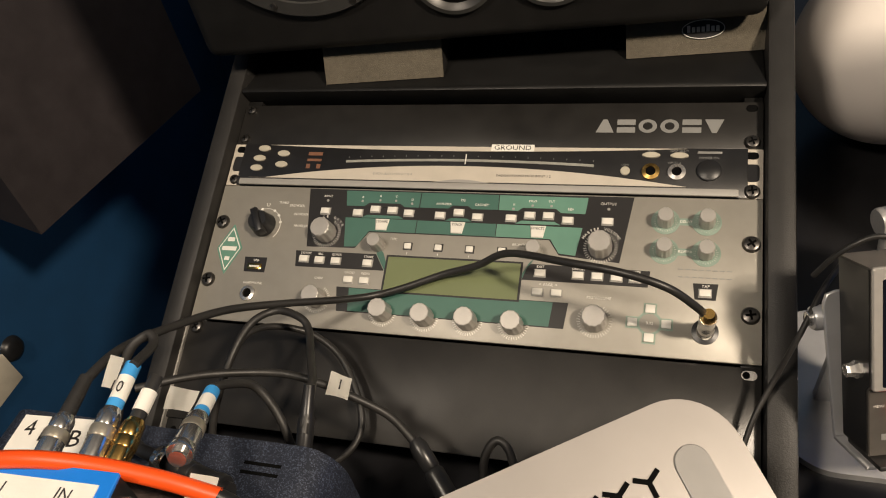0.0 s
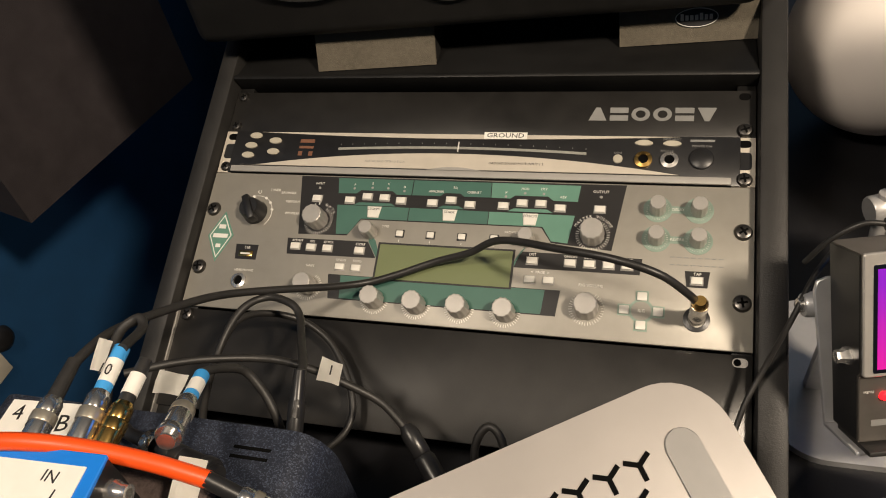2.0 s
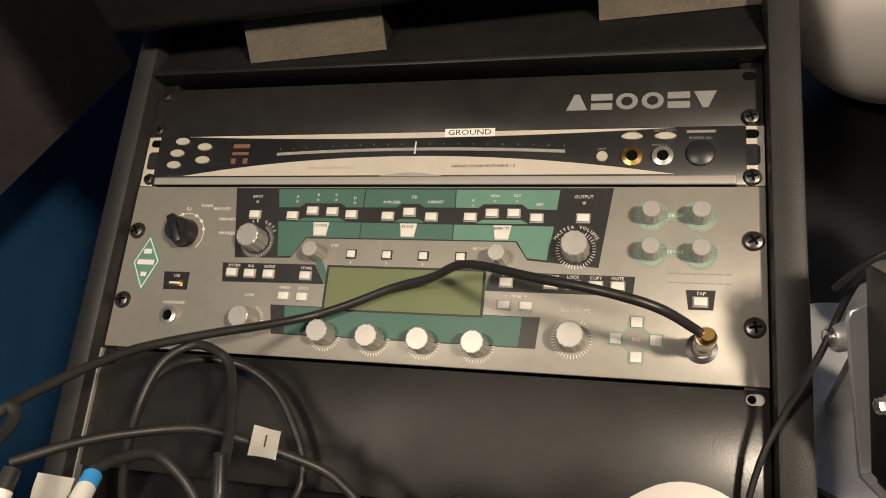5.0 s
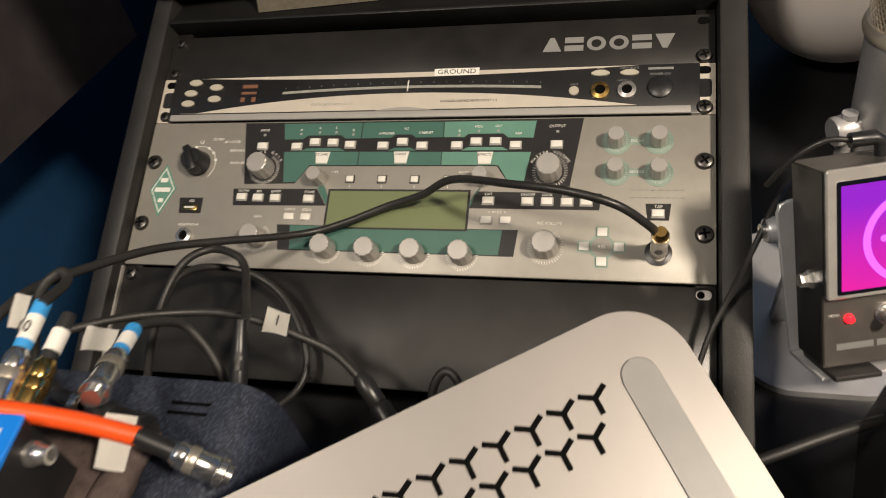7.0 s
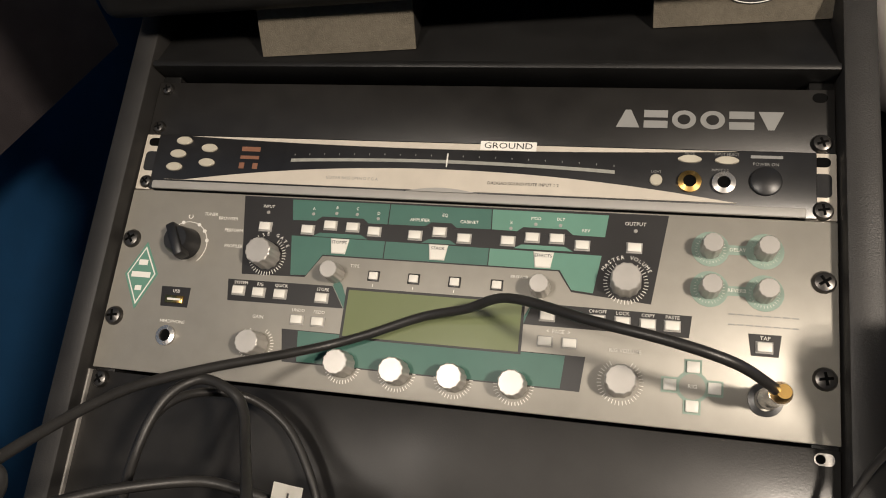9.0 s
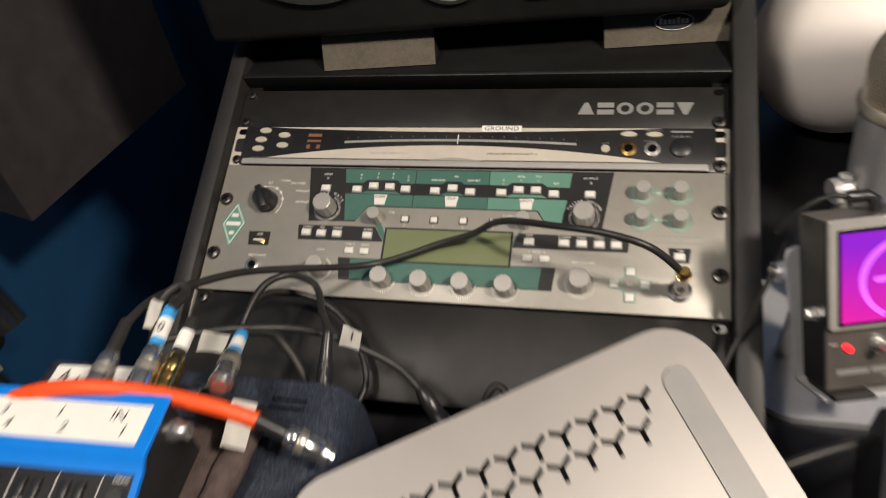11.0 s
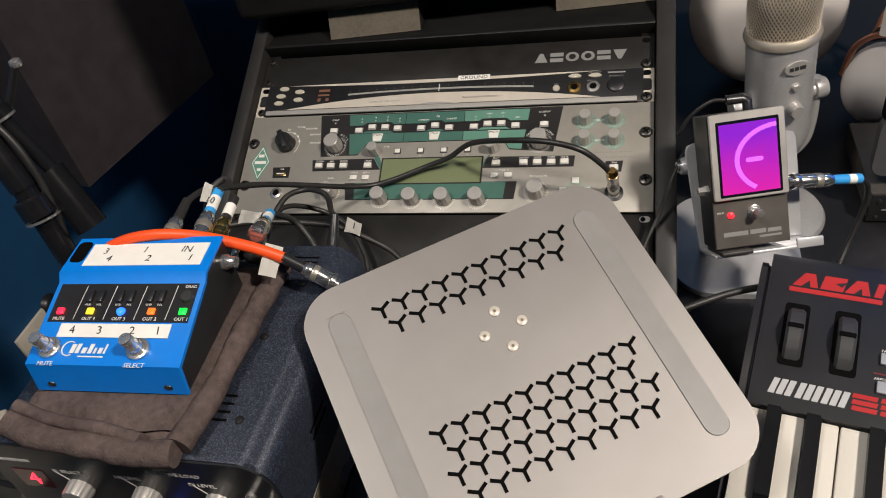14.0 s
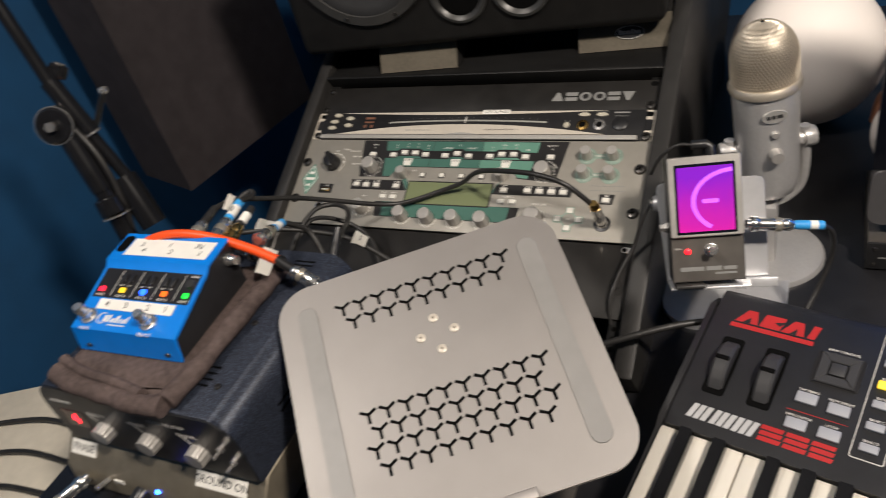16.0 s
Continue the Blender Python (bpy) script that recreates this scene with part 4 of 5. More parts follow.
def cloth(x0, x1, y0, y1, z0, z1, name, seed, wav=0.004):
    bm = bmesh.new()
    nx, ny = 40, 44
    grid = {}
    for s, z in ((0, z0), (1, z1)):
        for i in range(nx + 1):
            for j in range(ny + 1):
                x, y = x0 + (x1 - x0) * i / nx, y0 + (y1 - y0) * j / ny
                edge = min(i, nx - i, j, ny - j)
                q = noise.noise(Vector((x * 22 + seed, y * 22, s * 3.0))) + 0.4 * noise.noise(Vector((x * 70, y * 70 + seed, s)))
                sag = 0.0 if edge > 2 else (3 - edge) / 3 * (z1 - z0) * 0.5
                dx = 0.004 * noise.noise(Vector((y * 30, seed, 1.0))) * (i in (0, 1, nx - 1, nx))
                dy = 0.004 * noise.noise(Vector((x * 30, seed, 2.0))) * (j in (0, 1, ny - 1, ny))
                zz = z + (sag if s == 0 else -sag) + (wav * 0.35 * q if s else 0.0)
                grid[s, i, j] = bm.verts.new((x + dx, y + dy, max(zz, z0)))
    for i in range(nx):
        for j in range(ny):
            bm.faces.new((grid[1, i, j], grid[1, i + 1, j], grid[1, i + 1, j + 1], grid[1, i, j + 1]))
            bm.faces.new((grid[0, i, j], grid[0, i, j + 1], grid[0, i + 1, j + 1], grid[0, i + 1, j]))
    for i in range(nx):
        for j in (0, ny):
            bm.faces.new((grid[0, i, j], grid[0, i + 1, j], grid[1, i + 1, j], grid[1, i, j]))
    for j in range(ny):
        for i in (0, nx):
            bm.faces.new((grid[0, i, j], grid[0, i, j + 1], grid[1, i, j + 1], grid[1, i, j]))
    return part(name, bm, TOWEL, tw, smooth=70)


cloth(-0.214, -0.064, -0.380, -0.205, BT + 0.0008, BT + 0.0085, "lower_fold", 1.0)
cloth(-0.208, -0.066, -0.372, -0.210, BT + 0.0065, BT + 0.0160, "upper_fold", 5.0)


def hem(points, r, flatten, name, seed):
    """A soft rolled edge of the towel, with an uneven girth."""
    line = spline(points, 10)
    bm = tube(line, r, 14, smooth_line=False, radii=[r * (1 + 0.22 * noise.noise(q * 45 + Vector((seed, 0, 0)))) for q in line])
    low = min(q.z for q in line)
    for v in bm.verts:
        v.co.z = max(BT + 0.0006, low + (v.co.z - low) * flatten + 0.0012 * noise.noise(v.co * 90))
    return part(name, bm, TOWEL, tw, smooth=70)


hem([(-0.216, -0.372, BT + 0.008), (-0.180, -0.381, BT + 0.008), (-0.135, -0.384, BT + 0.007), (-0.095, -0.387, BT + 0.007), (-0.070, -0.384, BT + 0.008)], 0.0105, 0.85, "front_roll", 2.0)
hem([(-0.212, -0.362, BT + 0.016), (-0.175, -0.371, BT + 0.0155), (-0.130, -0.374, BT + 0.013), (-0.098, -0.380, BT + 0.012)], 0.0050, 0.9, "front_hem", 7.0)
hem([(-0.070, -0.380, BT + 0.009), (-0.064, -0.335, BT + 0.010), (-0.063, -0.290, BT + 0.011), (-0.062, -0.245, BT + 0.010), (-0.060, -0.205, BT + 0.010)], 0.0090, 0.95, "side_roll", 4.0)

# splitter pedal
PB = BT + 0.0155
sp = empty("splitter_pedal", pose(-0.1400, -0.289, 0, 0, 0, 2.0) @ Matrix.Diagonal((1.05, 1, 1, 1)), "bright blue splitter pedal with lit indicators", "effects pedal")
side = [(-0.0545, PB + 0.001), (-0.0510, 0.9745), (0.0135, 0.9930), (0.0190, 0.9990), (0.0525, 1.0010), (0.0550, 0.9990), (0.0540, PB + 0.001)]
part("body", prism(side, -0.0575, 0.0575, 0.0), BPLAST, sp, "black side cheeks", m=SIDE)
shell = [(-0.0570, PB + 0.002), (-0.0525, 0.9770), (0.0125, 0.9955), (0.0182, 1.0015), (0.0545, 1.0035), (0.0545, 1.0012), (0.0191, 0.9991), (0.0135, 0.9931), (-0.0508, 0.9747), (-0.0545, PB + 0.002)]
part("top_shell", prism(shell, -0.0600, 0.0600, 0.0006), BLUE, sp, "bright blue folded metal shell", m=SIDE)
ang = math.degrees(math.atan2(0.9955 - 0.9770, 0.0125 + 0.0525))
FACE = pose(0, -0.0525, 0.9772, ang)
ctrl = part("control_strip", box(-0.056, 0.056, 0.034, 0.066, -0.0002, 0.0004), INK, sp, "black control strip", m=FACE)
for i, led in enumerate((LEDR, LEDY, LEDB, LEDO, LEDG)):
    x = -0.0475 + 0.0245 * i
    part("indicator", box(-0.0028, 0.0028, -0.0026, 0.0026, 0, 0.0018, 0.0006) if i != 2 else lathe([(0, 0.003), (0.0026, 0.002), (0.0034, 0)], 16), led, ctrl, m=pose(x, 0.0425, 0.0004))
    words(("MUTE", "OUT 4", "OUT 3", "OUT 2", "OUT 1")[i], 0.0026, WINK, ctrl, x, 0.0365, 0.0005)
    if i < 4:
        for k in (-1, 1):
            part("rocker", box(x - 0.0025 + k * 0.0042, x + 0.0025 + k * 0.0042, 0.050, 0.060, 0.0004, 0.0028, 0.0006), BPLAST, ctrl) if i else None
            words("GND" if k < 0 else "POL", 0.0015, WINK, ctrl, x + k * 0.0045, 0.0482, 0.0005) if i else None
        part("divider", prism([(x + 0.0120, 0.036), (x + 0.0124, 0.036), (x + 0.0144, 0.064), (x + 0.0140, 0.064)], 0.0004, 0.0006), WINK, ctrl, smooth=0)
dk = part("trim_knob", lathe([(0, 0.003), (0.0042, 0.003), (0.005, 0)], 18), RING, ctrl, m=pose(0.0505, 0.0545, 0.0004))
words("DRAG", 0.0022, WINK, ctrl, 0.0505, 0.0632, 0.0005)
tp = part("tape_label", box(-0.043, 0.045, 0.0215, 0.0325, 0.0002, 0.0007), PAPER, sp, "white tape with handwritten figures", m=FACE)
for txt, x in (("4", -0.032), ("3", -0.010), ("2", 0.016), ("1", 0.036)):
    words(txt, 0.0062, INK, tp, x, 0.027, 0.0008, 8)
SW = mesh("footswitch", lathe([(0.0082, 0), (0.0082, 0.0025), (0.0068, 0.003), (0.0056, 0.003), (0.0056, 0.009), (0.0048, 0.0095), (0.0048, 0.018), (0.0042, 0.0192), (0, 0.0196)], 28), CHROME)
for x, txt in ((-0.044, "MUTE"), (0.026, "SELECT")):
    part("footswitch", SW, CHROME, sp, "chrome footswitch", m=FACE @ pose(x, 0.0125, 0.0))
    words(txt, 0.0034, WINK, sp, x, 0.0005, 0.0002, m=FACE)
bars([(-0.028, -0.0245, 0.009, 0.016), (-0.0235, -0.0205, 0.009, 0.0165), (-0.0185, -0.015, 0.009, 0.0135), (-0.0135, -0.0105, 0.009, 0.0165), (-0.009, -0.0072, 0.009, 0.0135), (-0.0055, -0.0025, 0.009, 0.0135), (-0.0012, 0.0003, 0.009, 0.0165), (-0.020, 0.000, 0.0060, 0.0070)], 0.0001, WINK, sp, m=FACE, slant=0.15)
part("logo_ring", tube([(-0.029 + 0.0055 * math.cos(radians(a)), 0.0125 + 0.0055 * math.sin(radians(a)), 0.0002) for a in range(60, 301, 20)], 0.0005, 6), WINK, sp, m=FACE)
BACKF = pose(0, 0.0182, 1.0016, math.degrees(math.atan2(0.0020, 0.0363)))
tp = part("tape_label", box(-0.044, 0.053, 0.006, 0.029, 0.0, 0.0005), PAPER, sp, "white tape with handwritten figures", m=BACKF)
for txt, x, y in (("3", -0.030, 0.021), ("4", -0.024, 0.013), ("1", 0.003, 0.022), ("2", 0.009, 0.013), ("IN", 0.037, 0.022), ("I", 0.043, 0.013)):
    words(txt, 0.0060, INK, tp, x, y, 0.0006, -6)
part("handle_slot", prism(rounded(-0.058, -0.046, 0.010, 0.032, 0.004, 4), 0.0, 0.0004), HOLE, sp, m=BACKF)
for x in (-0.046, 0.046):
    part("screw", SCREW, SCREWM, sp, m=pose(x, -0.0555, PB + 0.008, 90 + 12) @ Matrix.Diagonal((0.5, 0.5, 0.4, 1)))
nut = part("side_socket", lathe([(0.0062, 0), (0.0062, 0.003), (0.0045, 0.006), (0.0045, 0.010), (0.0028, 0.010), (0.0028, 0.004)], 20), CHROME, sp, m=pose(0.0575, 0.045, 0.985, 0, 90, 0))

p10 = empty("taped_plug", None, "silver plug with blue tape in the splitter pedal", "plug", "plugs in the splitter")
jack_plug(p10, (-0.111, -0.236, 0.988), (-0.119, -0.163, 0.993), PLUGM, RUBBER, ((0.54, 0.68, TAPEB), (0.68, 0.88, PAPER), (0.88, 1.0, TAPEB)))
tag(p10, (-0.1265, -0.182, 0.997), (0.8, 0.1, -0.3), (0, 0.85, 0.4), 0.0065, 0.018)
words("10", 0.0065, INK, p10, 0, 0, 0, m=Matrix.Translation((-0.1170, -0.181, 0.9975)) @ pose(0, 0, 0, 12) )
pg = empty("taped_plug", None, "gold plug with a white numbered ring", "plug", "plugs in the splitter")
jack_plug(pg, (-0.100, -0.236, 0.982), (-0.104, -0.166, 0.988), GOLD, RUBBER, ((0.68, 0.86, PAPER),))
pt = empty("taped_plug", None, "silver plug with blue and white tape rings", "plug", "plugs in the splitter")
jack_plug(pt, (-0.0665, -0.2120, 0.9850), (-0.0855, -0.154, 0.9605), PLUGM, TAPEB, ((0.53, 0.68, TAPEB), (0.68, 0.87, PAPER), (0.87, 1.0, TAPEB)))
tag(pt, (-0.108, -0.172, 0.964), (1, 0.0, 0.0), (0, 0.9, 0.2), 0.018, 0.014)
back_tag = thing("paper_label", box(-0.030, 0.028, -0.014, 0.013, 0.0, 0.0006), PAPER, "white handwritten label lying behind the pedal", "label", m=pose(-0.196, -0.184, BT + 0.0006, 0, 0, 3))
words("4", 0.011, INK, back_tag, -0.020, 0.003, 0.0008, 8)
words("B", 0.012, INK, back_tag, 0.016, -0.002, 0.0008, 8)
bars([(-0.010, -0.0085, -0.004, 0.004), (-0.010, -0.006, -0.005, -0.004), (-0.003, 0.002, -0.005, -0.004), (0.003, 0.0045, -0.004, 0.005)], 0.0006, INK, back_tag, name="ink_stroke")
oc = cable([(-0.205, -0.252, 0.972), (-0.188, -0.244, 0.993), (-0.165, -0.239, 1.003), (-0.140, -0.235, 1.006), (-0.115, -0.231, 1.003), (-0.091, -0.227, 0.995), (-0.065, -0.224, 0.984), (-0.042, -0.222, 0.971)], 0.0048, ORANGE, "bright orange cable arching behind the pedal", "orange_cable")
ocp = jack_plug(oc, (-0.002, -0.226, 0.946), (-0.044, -0.222, 0.9725), PLUGM, BPLAST, ((0.45, 0.98, BPLAST),))
tag(oc, (-0.060, -0.238, 0.968), (0.85, 0.1, -0.35), (0.05, 0.80, 0.55), 0.014, 0.026, "")

bp = cable([(-0.118, -0.192, 0.949), (-0.128, -0.186, 0.945), (-0.142, -0.178, 0.943), (-0.160, -0.172, 0.940)], 0.0034, RUBBER, "black cable with a black plug behind the pedal", "patch_cable", "cables behind the load box")
jack_plug(bp, (-0.046, -0.2125, 0.958), (-0.120, -0.192, 0.950), BPLAST, BPLAST)
part("silver_ring", lathe([(0.0066, 0), (0.0074, 0.001), (0.0074, 0.008), (0.0066, 0.009)], 28), PLUGM, bp, "silver ring", m=along((-0.094, -0.199, 0.953), (-0.120, -0.192, 0.950)))

# ---- laptop stand ----
SC, SX, SY, SN = Vector((0.1634, -0.2482, 0.9330)), Vector((0.83320, 0.55199, 0.03236)), Vector((-0.52720, 0.76955, 0.36031)), Vector((0.17399, -0.31726, 0.93224))
PLATE = Matrix.Translation(SC) @ Matrix((SX, SY, SN)).transposed().to_4x4()
ls = empty("laptop_stand", PLATE, "silver aluminium laptop stand with y-shaped vents", "laptop stand")
part("plate", prism(rounded(-0.1625, 0.0975, -0.1450, 0.0965, 0.032, 10), -0.0045, 0.0, 0.0012, seg=2), SILVER, ls)
for x0, x1, y0, y1 in ((0.0605, 0.0785, -0.1225, 0.0720), (-0.1440, -0.1265, -0.1225, 0.0740)):
    part("rubber_pad", prism(rounded(x0, x1, y0, y1, 0.0088, 8), 0.0, 0.0011, 0.0005), PADG, ls, "grey silicone pad")


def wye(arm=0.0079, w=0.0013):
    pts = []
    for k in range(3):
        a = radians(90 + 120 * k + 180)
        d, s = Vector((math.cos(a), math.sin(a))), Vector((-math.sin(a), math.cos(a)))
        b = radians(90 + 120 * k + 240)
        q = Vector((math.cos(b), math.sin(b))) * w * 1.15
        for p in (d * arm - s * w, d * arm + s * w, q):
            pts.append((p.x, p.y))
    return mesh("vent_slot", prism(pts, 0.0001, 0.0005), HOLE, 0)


# vents are not cut: flat black shapes on the plate paint their dark inside
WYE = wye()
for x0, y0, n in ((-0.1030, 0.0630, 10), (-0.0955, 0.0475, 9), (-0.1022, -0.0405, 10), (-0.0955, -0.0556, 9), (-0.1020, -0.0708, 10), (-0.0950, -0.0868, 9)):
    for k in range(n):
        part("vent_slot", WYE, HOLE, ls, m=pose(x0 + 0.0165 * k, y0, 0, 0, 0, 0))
for x, y in ((-0.0284, 0.0249), (-0.0135, 0.0097), (-0.0435, 0.0102), (-0.0285, -0.0053)):
    sc = part("screw", lathe([(0.0041, 0), (0.0041, 0.0009), (0.0034, 0.0014), (0, 0.0014)], 20), CREAM, ls, m=pose(x, y, 0))
    part("socket", prism(disc(0, 0, 0.0013, n=6), 0.0012, 0.0016), BRONZE, sc)
part("front_lip", box(-0.0560, 0.0090, -0.1475, -0.1390, -0.003, 0.011, 0.0012), SILVER, ls, "raised front lip")
part("hinge_block", box(-0.055, 0.010, -0.02, 0.04, -0.022, -0.0045, 0.003), SILVER, ls)
inv = PLATE.inverted()
part("upright", box(0.105, 0.155, -0.27, -0.235, DZ + 0.006, 0.925, 0.004), GUN, ls, m=inv)
part("base_plate", prism(rounded(0.03, 0.23, -0.37, -0.15, 0.02), DZ, DZ + 0.006, 0.001), GUN, ls, m=inv)

# ---- tuner pedal on its silver stand ----
w = Vector((0.9615, 0.2705, -0.0484)).normalized()
h = Vector((-0.1007, 0.5105, 0.8540))
h = (h - w * (h @ w)).normalized()
TUNER = Matrix.Translation((0.3231, -0.0419, 0.9050)) @ Matrix((w, h, w.cross(h))).transposed().to_4x4()
tp = empty("tuner_pedal", TUNER, "gunmetal tuner pedal with a lit magenta display", "effects pedal")
part("case", prism([(-0.061, -0.004), (-0.061, -0.036), (0.060, -0.040), (0.060, 0.0), (-0.014, 0.0), (-0.018, -0.004)], -0.0335, 0.0335, 0.0), GUN, tp, m=SIDE)
part("case_side", prism([(-0.060, -0.006), (-0.060, -0.035), (0.059, -0.039), (0.059, -0.002), (-0.014, -0.002), (-0.018, -0.006)], -0.0340, 0.0340), BPLAST, tp, m=SIDE)
part("face_frame", prism(rounded(-0.0335, 0.0335, -0.0165, 0.0605, 0.002, 3), -0.001, 0.0018, 0.0008), ALU, tp, "brushed silver face frame")
part("screen_border", prism(rounded(-0.0278, 0.0278, -0.0138, 0.0535, 0.001, 2), 0.0018, 0.0021), GLASSB, tp)
scr = part("screen", prism([(-0.0254, -0.0114), (0.0254, -0.0114), (0.0254, 0.0508), (-0.0254, 0.0508)], 0.0021, 0.0024), MAGENTA, tp, "lit magenta screen with a violet arc", smooth=0)
arc = [(0.026 + 0.0395 * math.cos(radians(a)), 0.0165 + 0.0315 * math.sin(radians(a))) for a in range(90, 241, 8)]
arc2 = [(0.026 + 0.0352 * math.cos(radians(a)), 0.0165 + 0.0276 * math.sin(radians(a))) for a in range(90, 241, 8)]
part("arc", prism([(min(x, 0.0252), y) for x, y in arc + arc2[::-1]], 0.0024, 0.0026), MAG_ARC, scr, "bright violet arc", smooth=0)
part("dash", prism(rounded(-0.0035, 0.0120, 0.0155, 0.0195, 0.0018, 4), 0.0024, 0.0026), MAG_ARC, scr, smooth=0)
part("lower_face", prism(rounded(-0.0333, 0.0333, -0.0606, -0.0172, 0.0015, 3), -0.0042, -0.0034, 0.0004), GUN, tp, "brushed gunmetal lower face")
part("red_led", lathe([(0, 0.0035), (0.0024, 0.0026), (0.0030, 0)], 16), glow("bright_red_led", (1, 0.006, 0.01), 4.5), tp, m=pose(-0.0185, -0.0310, -0.0036))
part("footswitch", SW, CHROME, tp, "chrome footswitch", m=pose(0.0030, -0.0305, -0.0045) @ Matrix.Diagonal((0.8, 0.8, 0.8, 1)))
bars([(-0.026, -0.004, -0.0505, -0.0465), (-0.002, 0.012, -0.0505, -0.0465), (0.014, 0.026, -0.0505, -0.0470), (0.006, 0.026, -0.0545, -0.0525)], -0.0034, GINK, tp)
words("MENU", 0.0016, WINK, tp, -0.0275, -0.028, -0.0032)
nut = part("side_socket", lathe([(0.0058, 0), (0.0058, 0.003), (0.0042, 0.005), (0.0042, 0.009), (0.0026, 0.009), (0.0026, 0.003)], 6), CHROME, tp, "nickel jack socket", m=pose(-0.0340, -0.0070, -0.0130, 0, -90, 0))
part("power_plug", tube([(0.010, 0.058, -0.020), (0.010, 0.068, -0.020), (0.006, 0.071, -0.021), (-0.008, 0.071, -0.022)], 0.0045, smooth_line=False), BPLAST, tp)
part("power_wire", tube([(-0.006, 0.071, -0.022), (-0.020, 0.072, -0.026), (-0.036, 0.062, -0.034), (-0.046, 0.045, -0.048)], 0.0018), RUBBER, tp)

ps = empty("pedal_stand", TUNER, "bent silver aluminium stand holding the tuner pedal", "stand")
part("back_plate", prism([(-0.036, -0.066), (0.062, -0.066), (0.062, 0.028), (0.060, 0.033), (0.054, 0.035), (-0.034, 0.035), (-0.040, 0.033), (-0.042, 0.027)], -0.0455, -0.0425, 0.0006), STANDM, ps)
part("ledge", box(-0.036, 0.062, -0.0690, -0.0662, -0.0455, -0.001, 0.001), STANDM, ps)
part("ledge_lip", box(0.038, 0.062, -0.0690, -0.0600, -0.003, 0.000, 0.0008), STANDM, ps)
part("ledge_pad", box(-0.032, -0.004, -0.0662, -0.0625, -0.034, 0.007, 0.0012), RUBBER, ps)
part("hinge_barrel", lathe([(0, -0.045), (0.0075, -0.045), (0.0085, -0.043), (0.0085, 0.056), (0.0075, 0.058), (0, 0.058)], 28), STANDM, ps, m=pose(0.0, 0.014, -0.0545, 0, 90, 0))
part("hinge_pin", lathe([(0, 0), (0.0050, 0), (0.0050, 0.003), (0.0030, 0.004), (0, 0.004)], 20), CHROME, ps, m=pose(-0.045, 0.014, -0.0545, 0, -90, 0))
inv = TUNER.inverted()
part("base_plate", prism(rounded(0.263, 0.395, -0.026, 0.140, 0.042, 10), DZ, DZ + 0.007, 0.0015, seg=2), STANDM, ps, m=inv)
part("neck", prism([(0.040, DZ + 0.006), (0.048, DZ + 0.006), (0.026, 0.892), (0.018, 0.890)], 0.292, 0.352, 0.0008), STANDM, ps, m=inv @ SIDE)

tpc = cable([(0.420, -0.004, 0.876), (0.432, 0.000, 0.864), (0.434, 0.002, 0.835), (0.424, -0.012, 0.800), (0.408, -0.040, 0.775), (0.395, -0.060, 0.76)], 0.0026, RUBBER, "black cable from the tuner pedal", "pedal_cable")
jack_plug(tpc, (0.357, -0.026, 0.889), (0.424, -0.003, 0.874), PLUGM, TAPEB, ((0.66, 0.82, TAPEB), (0.82, 0.92, PAPER), (0.92, 1.0, TAPEB)))

# ---- microphone ----
mic_d = Vector((-0.052, 0.022, 0.998)).normalized()
mx = Vector((0.9419, 0.3334, 0.0417))
mx = (mx - mic_d * (mx @ mic_d)).normalized()
MIC = Matrix.Translation((0.3617, 0.1149, 0.9404)) @ Matrix((mx, mic_d.cross(mx), mic_d)).transposed().to_4x4()
mc = empty("microphone", MIC, "silver studio microphone with a wire mesh head", "microphone")
part("body", lathe([(0, -0.112), (0.020, -0.1115), (0.027, -0.106), (0.0310, -0.096), (0.0320, -0.080), (0.0332, 0.017), (0.0332, 0.019)], 48), MICS, mc)
part("collar", lathe([(0.0332, 0.0185), (0.0354, 0.0195), (0.0362, 0.023), (0.0354, 0.0265), (0.0342, 0.0285), (0.032, 0.029)], 48), MESHM, mc, "champagne metal collar")
R, ZC = 0.0330, 0.0525


def head(s, a):
    """A point of the mesh head: s from 0 at the collar to 1 at the crown."""
    z = 0.028 + s * 0.0615
    t = max(0.0, (z - ZC) / 0.037)
    r = R * math.sqrt(max(0.0, 1 - t * t)) if t > 0 else R
    return Vector((r * math.cos(a), r * math.sin(a), z))


part("inner_foam", lathe([(0.0315, 0.027)] + [(head(s / 12, 0).x * 0.955, head(s / 12, 0).z - 0.0012) for s in range(13)], 32), mat("mic_inner_screen", (0.30, 0.26, 0.20), 0.6, 0.3), mc)
bm = bmesh.new()
for sgn in (-1, 1):
    for k in range(58):
        a0 = 2 * math.pi * k / 58
        tube([head(i / 24 * 0.998, a0 + sgn * 1.15 * i / 24) for i in range(25)], 0.00052, 4, bm, smooth_line=False, caps=False)
part("wire_mesh", bm, MESHM, mc, "champagne wire mesh", smooth=60)
fr = lambda x, z: pose(x, -0.0330, z, 90)
badge = part("badge", prism(disc(0, 0, 0.0125, 0.0072), -0.001, 0.0012, 0.0004), ALU, mc, "oval metal badge", m=fr(0, 0.000))
bars([(-0.008, -0.004, -0.002, 0.002), (-0.003, 0.001, -0.002, 0.002), (0.002, 0.008, -0.002, 0.002)], 0.0012, RING, badge)
part("small_button", lathe([(0, 0.003), (0.003, 0.003), (0.0045, 0.0015), (0.005, -0.002)], 18), ALU, mc, m=fr(0, -0.021))
part("front_knob", lathe([(0, 0.009), (0.0062, 0.009), (0.0072, 0.007), (0.0078, -0.002)], 24), ALU, mc, m=fr(0, -0.045))
